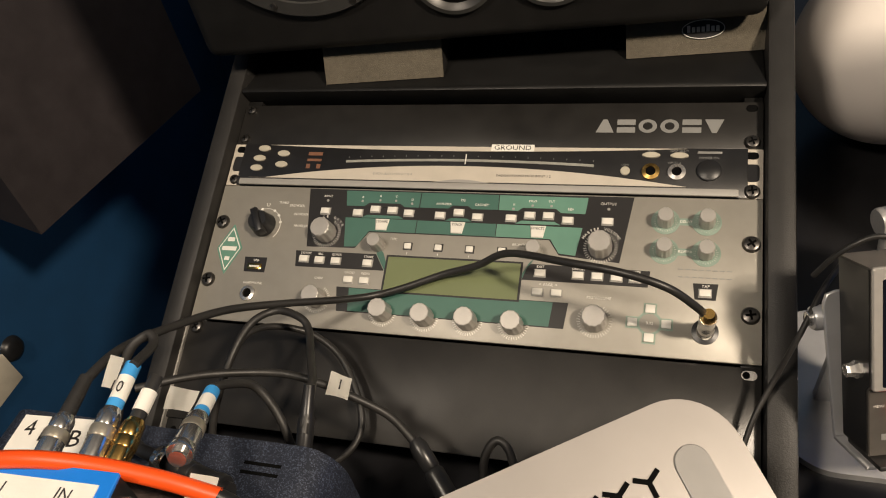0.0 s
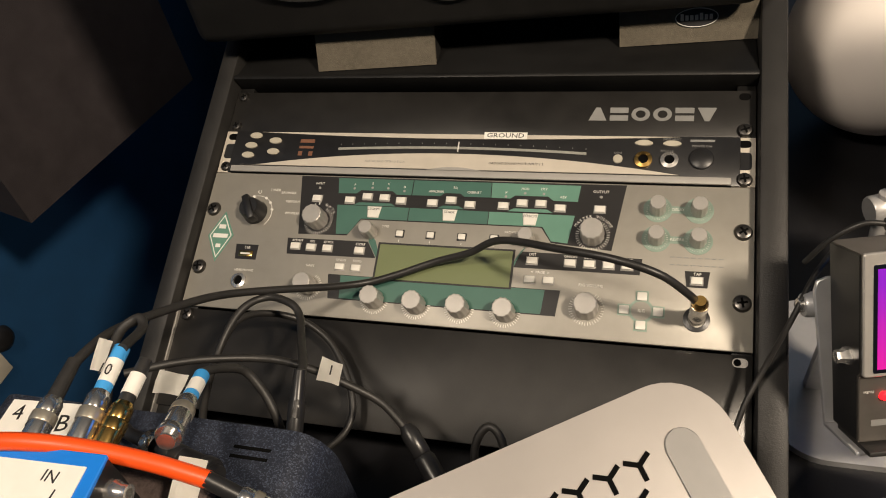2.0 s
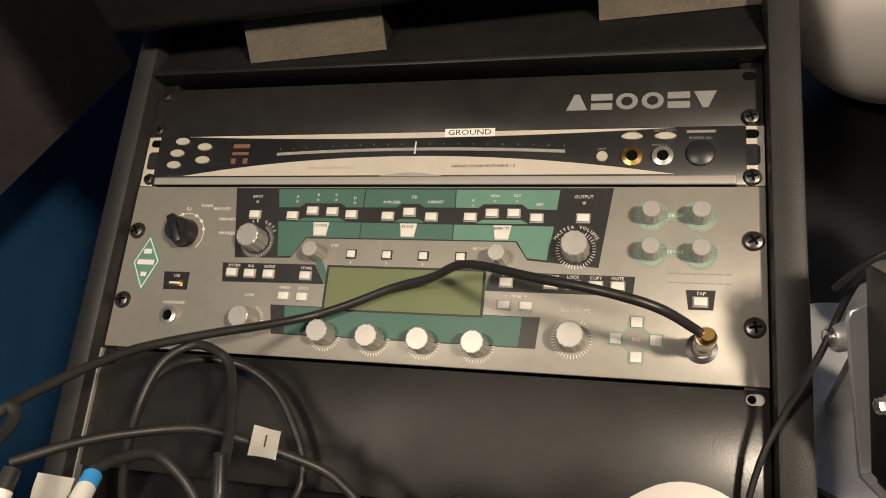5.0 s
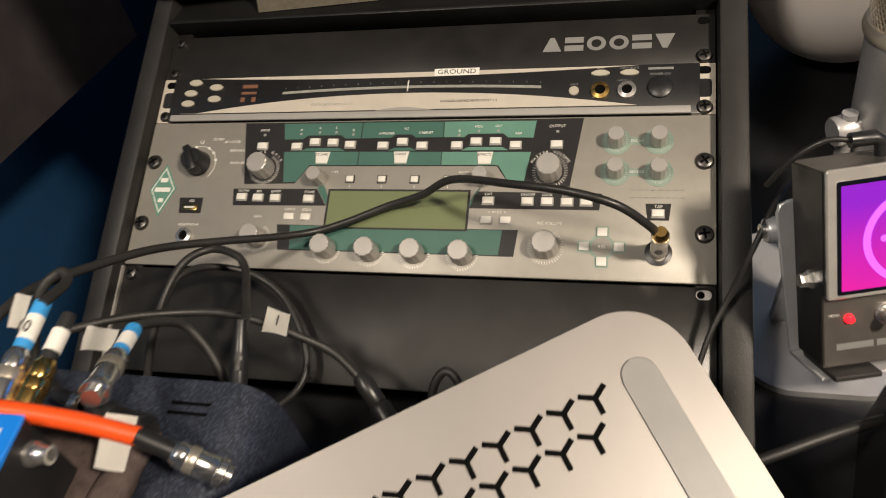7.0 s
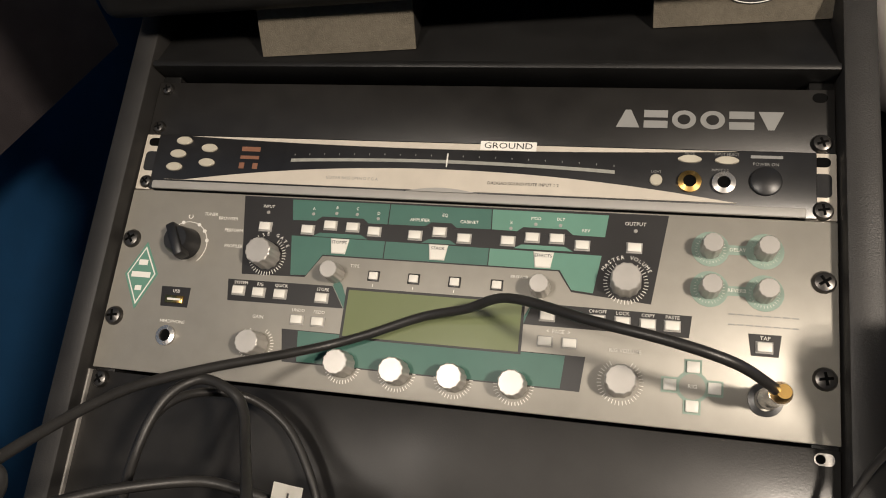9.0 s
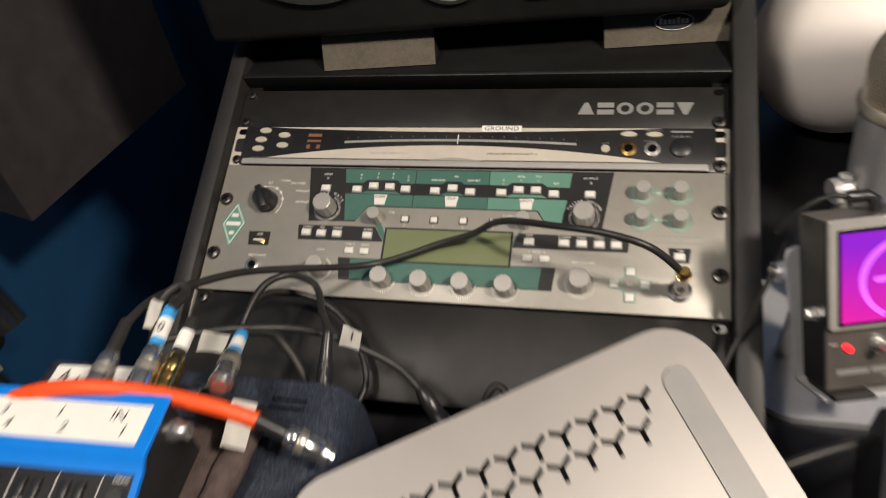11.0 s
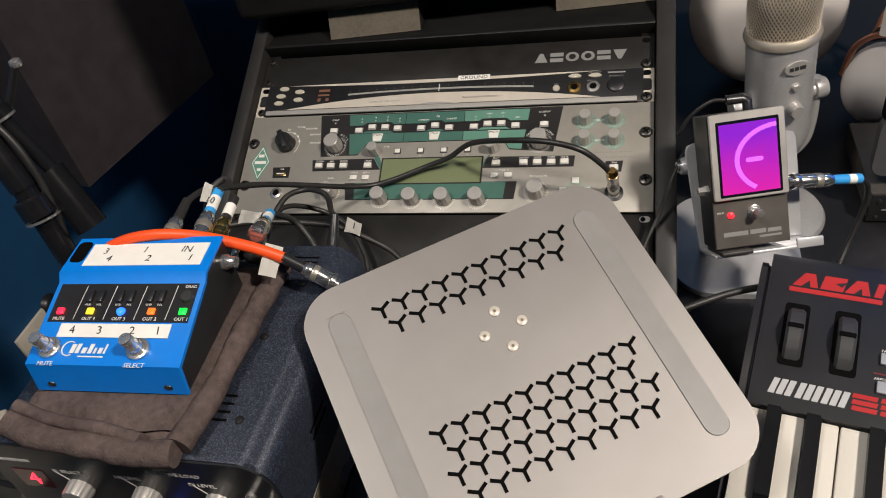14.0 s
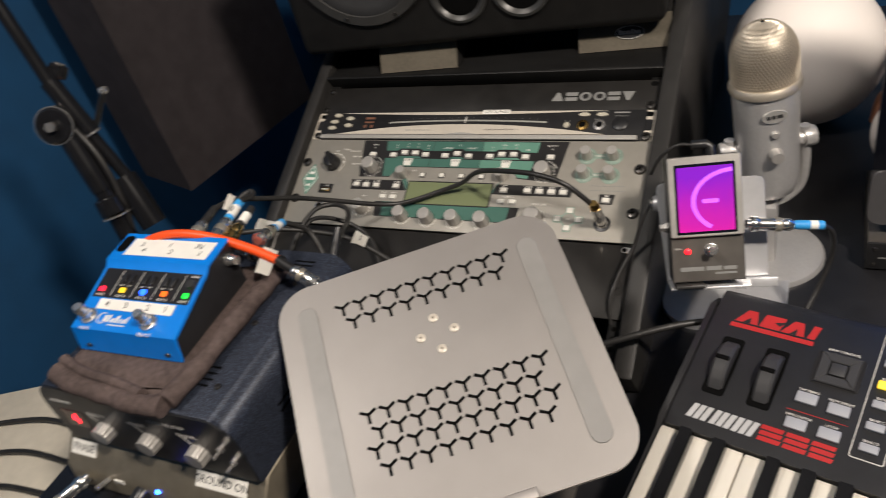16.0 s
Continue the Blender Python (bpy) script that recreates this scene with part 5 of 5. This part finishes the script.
for s in (-1, 1):
    part("side_knob", lathe([(0, 0.016), (0.0100, 0.016), (0.0110, 0.0145), (0.0110, 0.004), (0.008, 0.003), (0.008, -0.004)], 36, flute=18, depth=0.03), MICS, mc, m=pose(s * 0.0335, 0, -0.050, 0, s * 90, 0))
    part("yoke_arm", tube([(s * 0.0385, 0.0, -0.036), (s * 0.0392, 0, -0.060), (s * 0.0385, 0, -0.085), (s * 0.033, 0, -0.110), (s * 0.018, 0, -0.124), (0.0, 0, -0.128)], 0.0055, 10), MICS, mc)
inv = MIC.inverted()
part("base", lathe([(0, 0.012), (0.030, 0.012), (0.050, 0.009), (0.060, 0.006), (0.0625, 0.002), (0.0625, 0)], 56), MICS, mc, "round silver base", m=inv @ pose(0.3680, 0.1120, DZ))
part("stem", box(0.340, 0.378, 0.085, 0.118, DZ + 0.008, 0.825, 0.005), MICS, mc, m=inv)

# ---- globe, monitor, interface, headphones ----
gl = empty("globe_lamp", pose(0.3895, 0.4328, 0.8360), "unlit smooth white globe lamp on the desk", "lamp")
part("globe", lathe([(0, -0.1010)] + [(0.1010 * math.sin(radians(a)), -0.1010 * math.cos(radians(a))) for a in range(5, 180, 5)] + [(0, 0.1010)], 64), BALL, gl)
part("foot", lathe([(0, 0), (0.03, 0), (0.03, 0.003), (0.026, 0.006), (0, 0.006)], 40), BPLAST, gl, m=pose(0, 0, DZ - 0.8360))
mo = empty("computer_monitor", None, "large monitor with a lit blue screen and grey chin", "monitor")
MY = 0.110
part("chin", prism(rounded(0.4670, 1.040, 0.7900, 0.8610, 0.012, 5), 0.0, 0.012, 0.0008), IMAC, mo, "grey aluminium chin", m=pose(0, MY + 0.012, 0, 90))
part("bezel", box(0.4670, 1.040, MY + 0.0, MY + 0.012, 0.8615, 1.212, 0.001), GLASSB, mo, "glossy black border")
part("back", box(0.50, 1.01, MY + 0.0125, MY + 0.035, 0.80, 1.19, 0.008), IMAC, mo)
part("screen", box(0.4945, 1.0125, MY - 0.0008, MY + 0.002, 0.8830, 1.1900), OCEAN, mo, "lit blue water wallpaper", smooth=0)
for x, z in ((0.516, 0.8890),):
    part("screen_icon", box(x, x + 0.016, MY - 0.0012, MY - 0.0007, z, z + 0.012), glow("lit_pale_icon", (0.3, 0.75, 0.95), 0.9), mo)
part("neck", box(0.69, 0.81, MY + 0.035, MY + 0.045, DZ + 0.004, 0.95, 0.002), IMAC, mo)
part("foot", prism(rounded(0.66, 0.84, MY + 0.01, MY + 0.17, 0.02), DZ, DZ + 0.006, 0.001), IMAC, mo)
af = empty("audio_interface", None, "black desktop audio interface with a lit blue emblem", "audio interface")
part("case", box(0.4700, 0.72, 0.099, 0.240, DZ + 0.004, 0.7730, 0.002), GUN, af)
part("front_panel", box(0.4695, 0.7205, 0.0955, 0.099, DZ + 0.003, 0.7745, 0.0008), BPLAST, af)
for x, z in ((0.478, 0.767), (0.478, 0.745)):
    part("screw", SCREW, CHROME, af, m=pose(x, 0.0955, z, 90) @ Matrix.Diagonal((0.4, 0.4, 0.4, 1)))
bars([(0.482, 0.504, 0.7535, 0.7555)], 0.0, GINK, af, m=pose(0, 0.0955, 0, 90))
em = part("emblem", prism([(0.536, 0.752), (0.553, 0.763), (0.570, 0.752), (0.553, 0.741)], 0, 0.0006), glow("lit_blue_emblem", (0.05, 0.25, 1.0), 1.6), af, "lit blue diamond emblem", m=pose(0, 0.0955, 0, 90), smooth=0)
bars([(0.546, 0.5515, 0.748, 0.756), (0.5545, 0.560, 0.748, 0.756)], 0.0006, WINK, em)
for x in (0.49, 0.70):
    part("foot", box(x - 0.01, x + 0.01, 0.105, 0.20, DZ, DZ + 0.0045), BPLAST, af)
hd = empty("headphones", pose(0.536, 0.350, DZ, 0, 0, 60), "white headphones with copper coloured yokes", "headphones")
for s in (-1, 1):
    cup = part("ear_cup", lathe([(0, 0.030), (0.020, 0.027), (0.034, 0.018), (0.040, 0.006), (0.040, 0.0)], 32), BALL, hd, "white domed ear cup", m=pose(s * 0.050, 0.0, 0.052, 0, s * 70, 0) @ Matrix.Diagonal((1.25, 1, 1, 1)))
    part("cushion", lathe([(0.040, 0.0), (0.042, -0.006), (0.036, -0.016), (0.022, -0.014)], 28), BPLAST, cup)
    part("yoke", tube([(s * 0.052, -0.042, 0.055), (s * 0.058, -0.030, 0.100), (s * 0.060, 0.0, 0.122), (s * 0.058, 0.030, 0.100), (s * 0.052, 0.042, 0.055)], 0.004, 8), COPPER, hd, "copper coloured yoke")
part("headband", tube([(-0.060, 0, 0.122), (-0.052, 0, 0.165), (0.0, 0, 0.195), (0.052, 0, 0.165), (0.060, 0, 0.122)], 0.007, 10), BALL, hd)

# ---- keyboard ----
KO, KX, KY = Vector((0.31271, -0.22051, 0.82726)), Vector((0.97588, -0.21833, 0.0)), Vector((0.21546, 0.96306, 0.16156))
KB = Matrix.Translation(KO) @ Matrix((KX, KY, KX.cross(KY))).transposed().to_4x4()
kb = empty("midi_keyboard", KB, "black midi keyboard with ivory keys and cyan lit pads", "keyboard")


def foot_line(y):
    """Height of the case's underside, level over the desk, below the sloping panel."""
    return (DZ + 0.006 - KO.z - y * KY.z) / 0.98686


part("case", prism([(-0.0062, 0.0), (0.1380, 0.0), (0.1480, -0.004), (0.1560, -0.014), (0.1600, -0.030), (0.160, foot_line(0.160)), (-0.140, foot_line(-0.140)), (-0.140, -0.030), (-0.0062, -0.030)], 0.0005, 0.722, 0.003, seg=3), KEYB, kb, m=SIDE)
part("end_cheek", prism([(-0.136, -0.014), (-0.010, -0.008), (0.000, -0.0015), (0.128, -0.0015), (0.146, -0.016), (0.154, -0.036), (0.154, foot_line(0.154) + 0.002), (-0.136, foot_line(-0.136) + 0.002)], -0.0075, 0.0, 0.0022, seg=3), KEYB, kb, "rounded black end cheek", m=SIDE)
for x in (0.03, 0.62):
    for y in (-0.10, 0.12):
        part("foot", lathe([(0, 0), (0.010, 0), (0.010, 0.0062), (0, 0.0062)], 18), BPLAST, kb, m=KB.inverted() @ pose(*((KB @ Vector((x, y, 0))).xy), DZ))
KWM = mesh("white_key", box(-0.0112, 0.0112, -0.1365, -0.0072, -0.020, -0.0045, 0.0014), KEYW)
KBM = mesh("black_key", prism([(-0.0072, -0.018), (-0.0100, -0.018), (-0.0845, -0.018), (-0.0865, -0.0040), (-0.0800, 0.0045), (-0.0072, 0.0055)], -0.0054, 0.0054, 0.0012, seg=2), KEYK)
for i in range(29):
    part("white_key", KWM, KEYW, kb, m=pose(0.0088 + 0.0236 * i, 0, 0))
    if i % 7 in (0, 1, 3, 4, 5) and i < 28:
        off = {0: 0.0008, 1: 0.0050, 3: 0.0004, 4: 0.0030, 5: 0.0055}[i % 7]
        part("black_key", KBM, KEYK, kb, m=pose(0.0088 + 0.0236 * (i + 0.5) + off, 0, 0) @ SIDE)
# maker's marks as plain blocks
for i, (x0, x1) in enumerate(((0.0195, 0.0395), (0.0410, 0.0585), (0.0595, 0.0790), (0.0815, 0.0875))):
    mid = (x0 + x1) / 2 + 0.003
    part("logo_bar", prism([(x0, 0.1145), (x1, 0.1145), (mid + 0.004, 0.1290), (mid - 0.004, 0.1290)] if i in (0, 2) else [(x0, 0.1145), (x1, 0.1145), (x1 + 0.003, 0.1290), (x0 + 0.003, 0.1290)], 0.0, 0.0002), RED, kb, smooth=0)
    if i in (0, 2):
        part("logo_cut", prism([(x0 + 0.007, 0.1145), (x1 - 0.006, 0.1145), (mid, 0.1215)], 0.0002, 0.0003), KEYB, kb, smooth=0)
    elif i == 1:
        part("logo_cut", prism([(x1 - 0.001, 0.1190), (x1 + 0.004, 0.1255), (x1 - 0.006, 0.1220)], 0.0002, 0.0003), KEYB, kb, smooth=0)
bars([(0.0175, 0.0880, 0.1078, 0.1125)], 0.0, RED, kb)
for x0 in (0.0140, 0.0335, 0.0520):
    bars([(x0, x0 + 0.0046, 0.0062, 0.0205), (x0 + 0.0060, x0 + 0.0106, 0.0062, 0.0205), (x0 + 0.0120, x0 + 0.0166, 0.0062, 0.0205)], 0.0, MARKW, kb, slant=0.25)
for x0 in (0.0730, 0.0925, 0.1120):
    bars([(x0, x0 + 0.0172, 0.0170, 0.0210), (x0, x0 + 0.0172, 0.0116, 0.0156), (x0, x0 + 0.0172, 0.0062, 0.0102)], 0.0, RED, kb, slant=0.2)
for x0, x1 in ((0.0170, 0.0362), (0.0550, 0.0742)):
    part("wheel_slot", prism(rounded(x0, x1, 0.0335, 0.0950, 0.003, 3), -0.0002, 0.0004), HOLE, kb)
    wh = part("wheel", lathe([(0, -0.0068), (0.0295, -0.0068), (0.0315, -0.0046), (0.0315, 0.0046), (0.0295, 0.0068), (0, 0.0068)], 72, flute=48, depth=0.012), PADB, kb, "black rubber control wheel", m=pose((x0 + x1) / 2, 0.0645, -0.0180, 0, 90, 0))
    part("finger_notch", box(-0.0322, -0.0300, -0.0022, 0.0022, -0.0060, 0.0060, 0.0008), HOLE, wh)
GB = mesh("button", box(-0.0082, 0.0082, -0.0052, 0.0052, 0, 0.0032, 0.0010), GREYB)
for x, y, txt in ((0.0980, 0.0553, "TAP TEMPO"), (0.1228, 0.0532, "NOTE REPEAT"), (0.0968, 0.0293, "ARPEGGIATOR"), (0.1217, 0.0293, "LATCH")):
    part("button", GB, GREYB, kb, m=pose(x, y, 0))
    words(txt, 0.0021, WINK, kb, x, y + 0.0082, 0.0002)
part("red_rule", box(0.086, 0.132, 0.0420, 0.0425, -0.0001, 0.0002), RED, kb)
SB = mesh("button", box(-0.0068, 0.0068, -0.0036, 0.0036, 0, 0.0028, 0.0009), GREYB)
YB = mesh("button", box(-0.0070, 0.0070, -0.0038, 0.0038, 0, 0.0028, 0.0009), YEL)
for y, txt in ((0.1300, "FULL LEVEL"), (0.1090, "16 LEVEL"), (0.0876, "BANK A"), (0.0686, "BANK B"), (0.0480, "BANK C"), (0.0283, "BANK D")):
    part("button", YB if txt == "BANK A" else SB, GREYB, kb, "lit yellow button" if txt == "BANK A" else "", m=pose(0.1502, y, 0))
    words(txt, 0.0021, WINK, kb, 0.1502, y + 0.0064, 0.0002)


def outline(x0, x1, y0, y1, r, wd=0.0004):
    pts = [(x, y, 0.0001) for x, y in rounded(x0, x1, y0, y1, r, 5)]
    return tube(pts + [pts[0]], wd, 5, smooth_line=False, caps=False)


part("printed_frame", outline(0.1385, 0.1625, 0.0180, 0.1388, 0.002), WINK, kb)
part("printed_frame", outline(0.1690, 0.2960, 0.0180, 0.1392, 0.002), WINK, kb)
PADM = mesh("pad", box(-0.0105, 0.0105, -0.0090, 0.0090, 0, 0.0042, 0.0012), PADB)
RIMM = mesh("lit_rim", box(-0.0122, 0.0122, -0.0107, 0.0107, 0, 0.0024, 0.0010), CYAN)
for i in range(4):
    for j in range(4):
        rim = part("pad_rim", RIMM, CYAN, kb, "cyan lit pad rim", m=pose(0.1866 + 0.0298 * i, 0.0312 + 0.0246 * j, 0))
        part("pad", PADM, PADB, rim)
        words("PAD %d" % (i + 4 * j + 1), 0.0016, WINK, kb, 0.1830 + 0.0298 * i, 0.0312 + 0.0246 * j + 0.0123, 0.0002)
dp = empty("direction_pad")
dp.parent, dp.location = kb, (0.1130, 0.0895, 0)
part("surround", prism(rounded(-0.0185, 0.0185, -0.0165, 0.0165, 0.003, 3), -0.0002, 0.0006), INK, dp)
for k in range(4):
    part("arrow_key", prism([(-0.0160, 0.0155), (0.0160, 0.0155), (0.0070, 0.0072), (-0.0070, 0.0072)], 0.0004, 0.0032, 0.0008), PADB, dp, m=pose(0, 0, 0, 0, 0, 90 * k))
part("centre_key", box(-0.006, 0.006, -0.006, 0.006, 0.0004, 0.0034, 0.0008), PADB, dp)
words("DAW CONTROL", 0.0023, WINK, kb, 0.1130, 0.1095, 0.0002)
for i in range(3):
    part("control_knob", lathe([(0, 0.014), (0.007, 0.014), (0.0085, 0.012), (0.0092, 0)], 24), BPLAST, kb, m=pose(0.345 + 0.035 * i, 0.11, 0))

# ---- loudspeaker on foam pads over the rack ----
SPM = pose(-0.262, 0.198, 0.977, 0, 0, 5.0)
spk = empty("studio_loudspeaker", SPM, "black studio loudspeaker lying on its side", "loudspeaker")
part("cabinet", box(0, 0.505, 0.0, 0.30, 0, 0.27, 0.012, 4), SPK, spk)
FS = pose(0, 0, 0, 90)
wf = part("woofer", lathe([(0.0, -0.008), (0.030, -0.012), (0.075, 0.002), (0.084, 0.0045), (0.090, 0.003), (0.0905, 0.0)], 64), CONE, spk, "dark woofer cone", m=FS @ pose(0.125, 0.140, 0.0012))
part("trim_ring", lathe([(0.086, 0.0015), (0.088, 0.0055), (0.100, 0.0050), (0.103, 0.0)], 64), RING, wf, "grey trim ring")
for k in range(8):
    a = radians(22.5 + 45 * k)
    part("screw", SCREW, SCREWM, wf, m=pose(0.0955 * math.cos(a), 0.0955 * math.sin(a), 0.0045) @ Matrix.Diagonal((0.6, 0.6, 0.5, 1)))
for x in (0.252, 0.334):
    pt = part("port_ring", lathe([(0.0385, 0.0), (0.0378, 0.0035), (0.034, 0.0045), (0.029, 0.001), (0.026, -0.004)], 48), RING, spk, "glossy flared port", m=FS @ pose(x, 0.067, 0.0008))
    part("port_hole", prism(disc(0, 0, 0.0285), 0.0, 0.0008), HOLE, pt)
for k, (x0, x1, y0) in enumerate(((0.110, 0.226, 0.010), (0.392, 0.508, 0.020))):
    fm = empty("foam_pad", SPM, "grey isolation foam pad under the loudspeaker", "foam pad", "foam pads")
    part("pad", prism([(y0 - 0.003, -0.037), (0.29, -0.037), (0.29, -0.0003), (y0 + 0.016, -0.0003)], x0, x1, 0.0), FOAMB, fm, m=SIDE)
    part("front_skin", prism([(y0 - 0.006, -0.036), (y0 - 0.0035, -0.037), (y0 + 0.0155, 0.0), (y0 + 0.013, 0.001)], x0, x1, 0.0), FOAM, fm, "olive grey foam front", m=SIDE)
    if k:
        bd = part("badge", prism(disc(0, 0, 0.0185, 0.0085, 32), 0.0, 0.0008), BPLAST, fm, "oval printed badge", m=pose(0.457, y0 + 0.0035, -0.0175, 62))
        part("badge_line", tube([(0.0175 * math.cos(radians(a)), 0.0077 * math.sin(radians(a)), 0.0009) for a in range(0, 361, 15)], 0.0004, 5, caps=False), WINK, bd)
        bars([(-0.0135 + 0.0040 * i, -0.0108 + 0.0040 * i, -0.0022, 0.0022 + (0.0014 if i in (0, 4) else 0)) for i in range(7)], 0.0008, WINK, bd)

# ---- large cloth-covered loudspeaker and boom stand on the far left side ----
big = empty("wall_loudspeaker", None, "large dark cloth-covered loudspeaker fixed to the wall", "loudspeaker")
cor = [(-0.641, 0.210), (-0.575, 0.560), (-0.735, 0.600), (-0.800, 0.255)]
part("cabinet", prism(cor, 0.715, 1.75, 0.006, seg=2), CLOTH, big)
part("wall_bracket", box(-0.920, -0.735, 0.36, 0.44, 1.20, 1.32, 0.004), BPLAST, big)

bs = empty("boom_stand", None, "black microphone boom stand beside the desk", "microphone stand")
STEEL = mat("gloss_black_tube", (0.010, 0.010, 0.011), 0.2, var=0.2, scale=90)
part("boom_arm", tube([(-0.3762, -0.117, 1.2372), (-0.3442, -0.1309, 1.0973), (-0.3015, -0.1341, 0.9862)], 0.0075, 14, smooth_line=False), STEEL, bs)
part("arm_sleeve", tube([(-0.3506, -0.1277, 1.1197), (-0.326, -0.1309, 1.0535)], 0.0105, 16, smooth_line=False), STEEL, bs)
part("counterweight", tube([(-0.31, -0.1362, 0.999), (-0.2844, -0.1491, 0.9413)], 0.0155, 20, smooth_line=False), STEEL, bs, "cylindrical counterweight")
part("clutch", lathe([(0, -0.014), (0.018, -0.013), (0.021, -0.010), (0.021, -0.004), (0.014, -0.003), (0.014, 0.003), (0.021, 0.004), (0.021, 0.010), (0.018, 0.013), (0, 0.013)], 32), STEEL, bs, "round clutch", m=along((-0.3495, -0.1469, 1.0759), (-0.3015, -0.2345, 1.1144)) )
part("clutch_bolt", lathe([(0, 0.0), (0.006, 0.0), (0.006, 0.006), (0, 0.006)], 6), CHROME, bs, m=along((-0.3421, -0.1597, 1.0813), (-0.294, -0.2473, 1.1197)))
part("post_top", tube([(-0.3474, -0.1448, 1.0738), (-0.3218, -0.1597, 0.9969)], 0.0125, 16, smooth_line=False), STEEL, bs)
part("post", tube([(-0.3218, -0.1597, 0.9969), (-0.3036, -0.1758, 0.9275), (-0.330, -0.120, 0.30), (-0.345, -0.10, 0.02)], 0.0110, 14, smooth_line=False), STEEL, bs)
part("post_collar", lathe([(0.0125, 0), (0.0165, 0.002), (0.0165, 0.020), (0.0125, 0.022)], 24), STEEL, bs, m=along((-0.3143, -0.1661, 0.968), (-0.3218, -0.1597, 0.9969)))
part("wing_screw", tube([(-0.326, -0.1256, 1.0556), (-0.3164, -0.0978, 1.0887)], 0.0035, 8, smooth_line=False), STEEL, bs)
part("wing_tip", lathe([(0, -0.005), (0.005, -0.003), (0.006, 0), (0.005, 0.003), (0, 0.005)], 14), CHROME, bs, m=pose(-0.3160, -0.0967, 1.0903))
part("lock_knob", lathe([(0, 0), (0.010, 0), (0.011, 0.004), (0.010, 0.014), (0, 0.015)], 20, flute=10, depth=0.08), STEEL, bs, m=along((-0.3474, -0.1192, 1.1197), (-0.3357, -0.0957, 1.1485)))
part("tripod_foot", lathe([(0, 0), (0.12, 0), (0.12, 0.012), (0.02, 0.03), (0, 0.03)], 28), STEEL, bs, m=pose(-0.345, -0.10, 0))
part("stand_cable", tube([(-0.3442, -0.1405, 1.0823), (-0.3143, -0.1469, 1.0343), (-0.3036, -0.1576, 0.9755), (-0.3036, -0.1704, 0.9114), (-0.31, -0.16, 0.78)], 0.0035), RUBBER, bs)
# chrome rings and a cap added to stand in for highlights on the gloss tube
for k in (-0.0105, 0.0075):
    part("clutch_glint_rim", lathe([(0.0195, 0), (0.0216, 0.0004), (0.0216, 0.0026), (0.0195, 0.0030)], 32), CHROME, bs, "bare metal rim standing in for the glint on the clutch", m=along((-0.3495, -0.1469, 1.0759), (-0.3015, -0.2345, 1.1144)) @ pose(0, 0, k))
part("arm_glint_ring", lathe([(0.0100, 0), (0.0114, 0.0005), (0.0114, 0.0025), (0.0100, 0.003)], 24), CHROME, bs, m=along((-0.326, -0.1309, 1.0535), (-0.3506, -0.1277, 1.1197)))
part("post_glint_ring", lathe([(0.0150, 0), (0.0170, 0.0005), (0.0170, 0.0022), (0.0150, 0.0027)], 24), CHROME, bs, m=along((-0.3143, -0.1661, 0.968), (-0.3218, -0.1597, 0.9969)) @ pose(0, 0, -0.003))
part("lock_glint_cap", lathe([(0, 0), (0.0062, 0), (0.0062, 0.0012), (0, 0.0016)], 18), CHROME, bs, m=along((-0.3474, -0.1192, 1.1197), (-0.3357, -0.0957, 1.1485)) @ pose(0, 0, 0.0150))

# cream storage box, wall plate and hook
cb = empty("storage_box", pose(-0.70, -0.40, 0, 0, 0, 25), "cream storage box standing beside the desk", "box")
part("body", box(-0.13, 0.16, -0.22, 0.22, 0.0, 0.555, 0.006), CARD, cb)
part("lid", box(-0.135, 0.165, -0.225, 0.225, 0.5555, 0.58, 0.004), CARD, cb)
thing("wall_plate", box(-0.0035, 0.0035, -0.044, 0.044, -0.033, 0.033, 0.002), CARD, "plain beige plate fixed to the blue wall", "wall plate", m=pose(-0.9164, 0.163, 0.388))
thing("wall_hook", lathe([(0, 0.012), (0.012, 0.012), (0.020, 0.008), (0.024, 0)], 24), BPLAST, "round black fixture on the blue wall", "fixture", m=pose(-0.9195, 0.228, 0.408, 0, 90, 0))
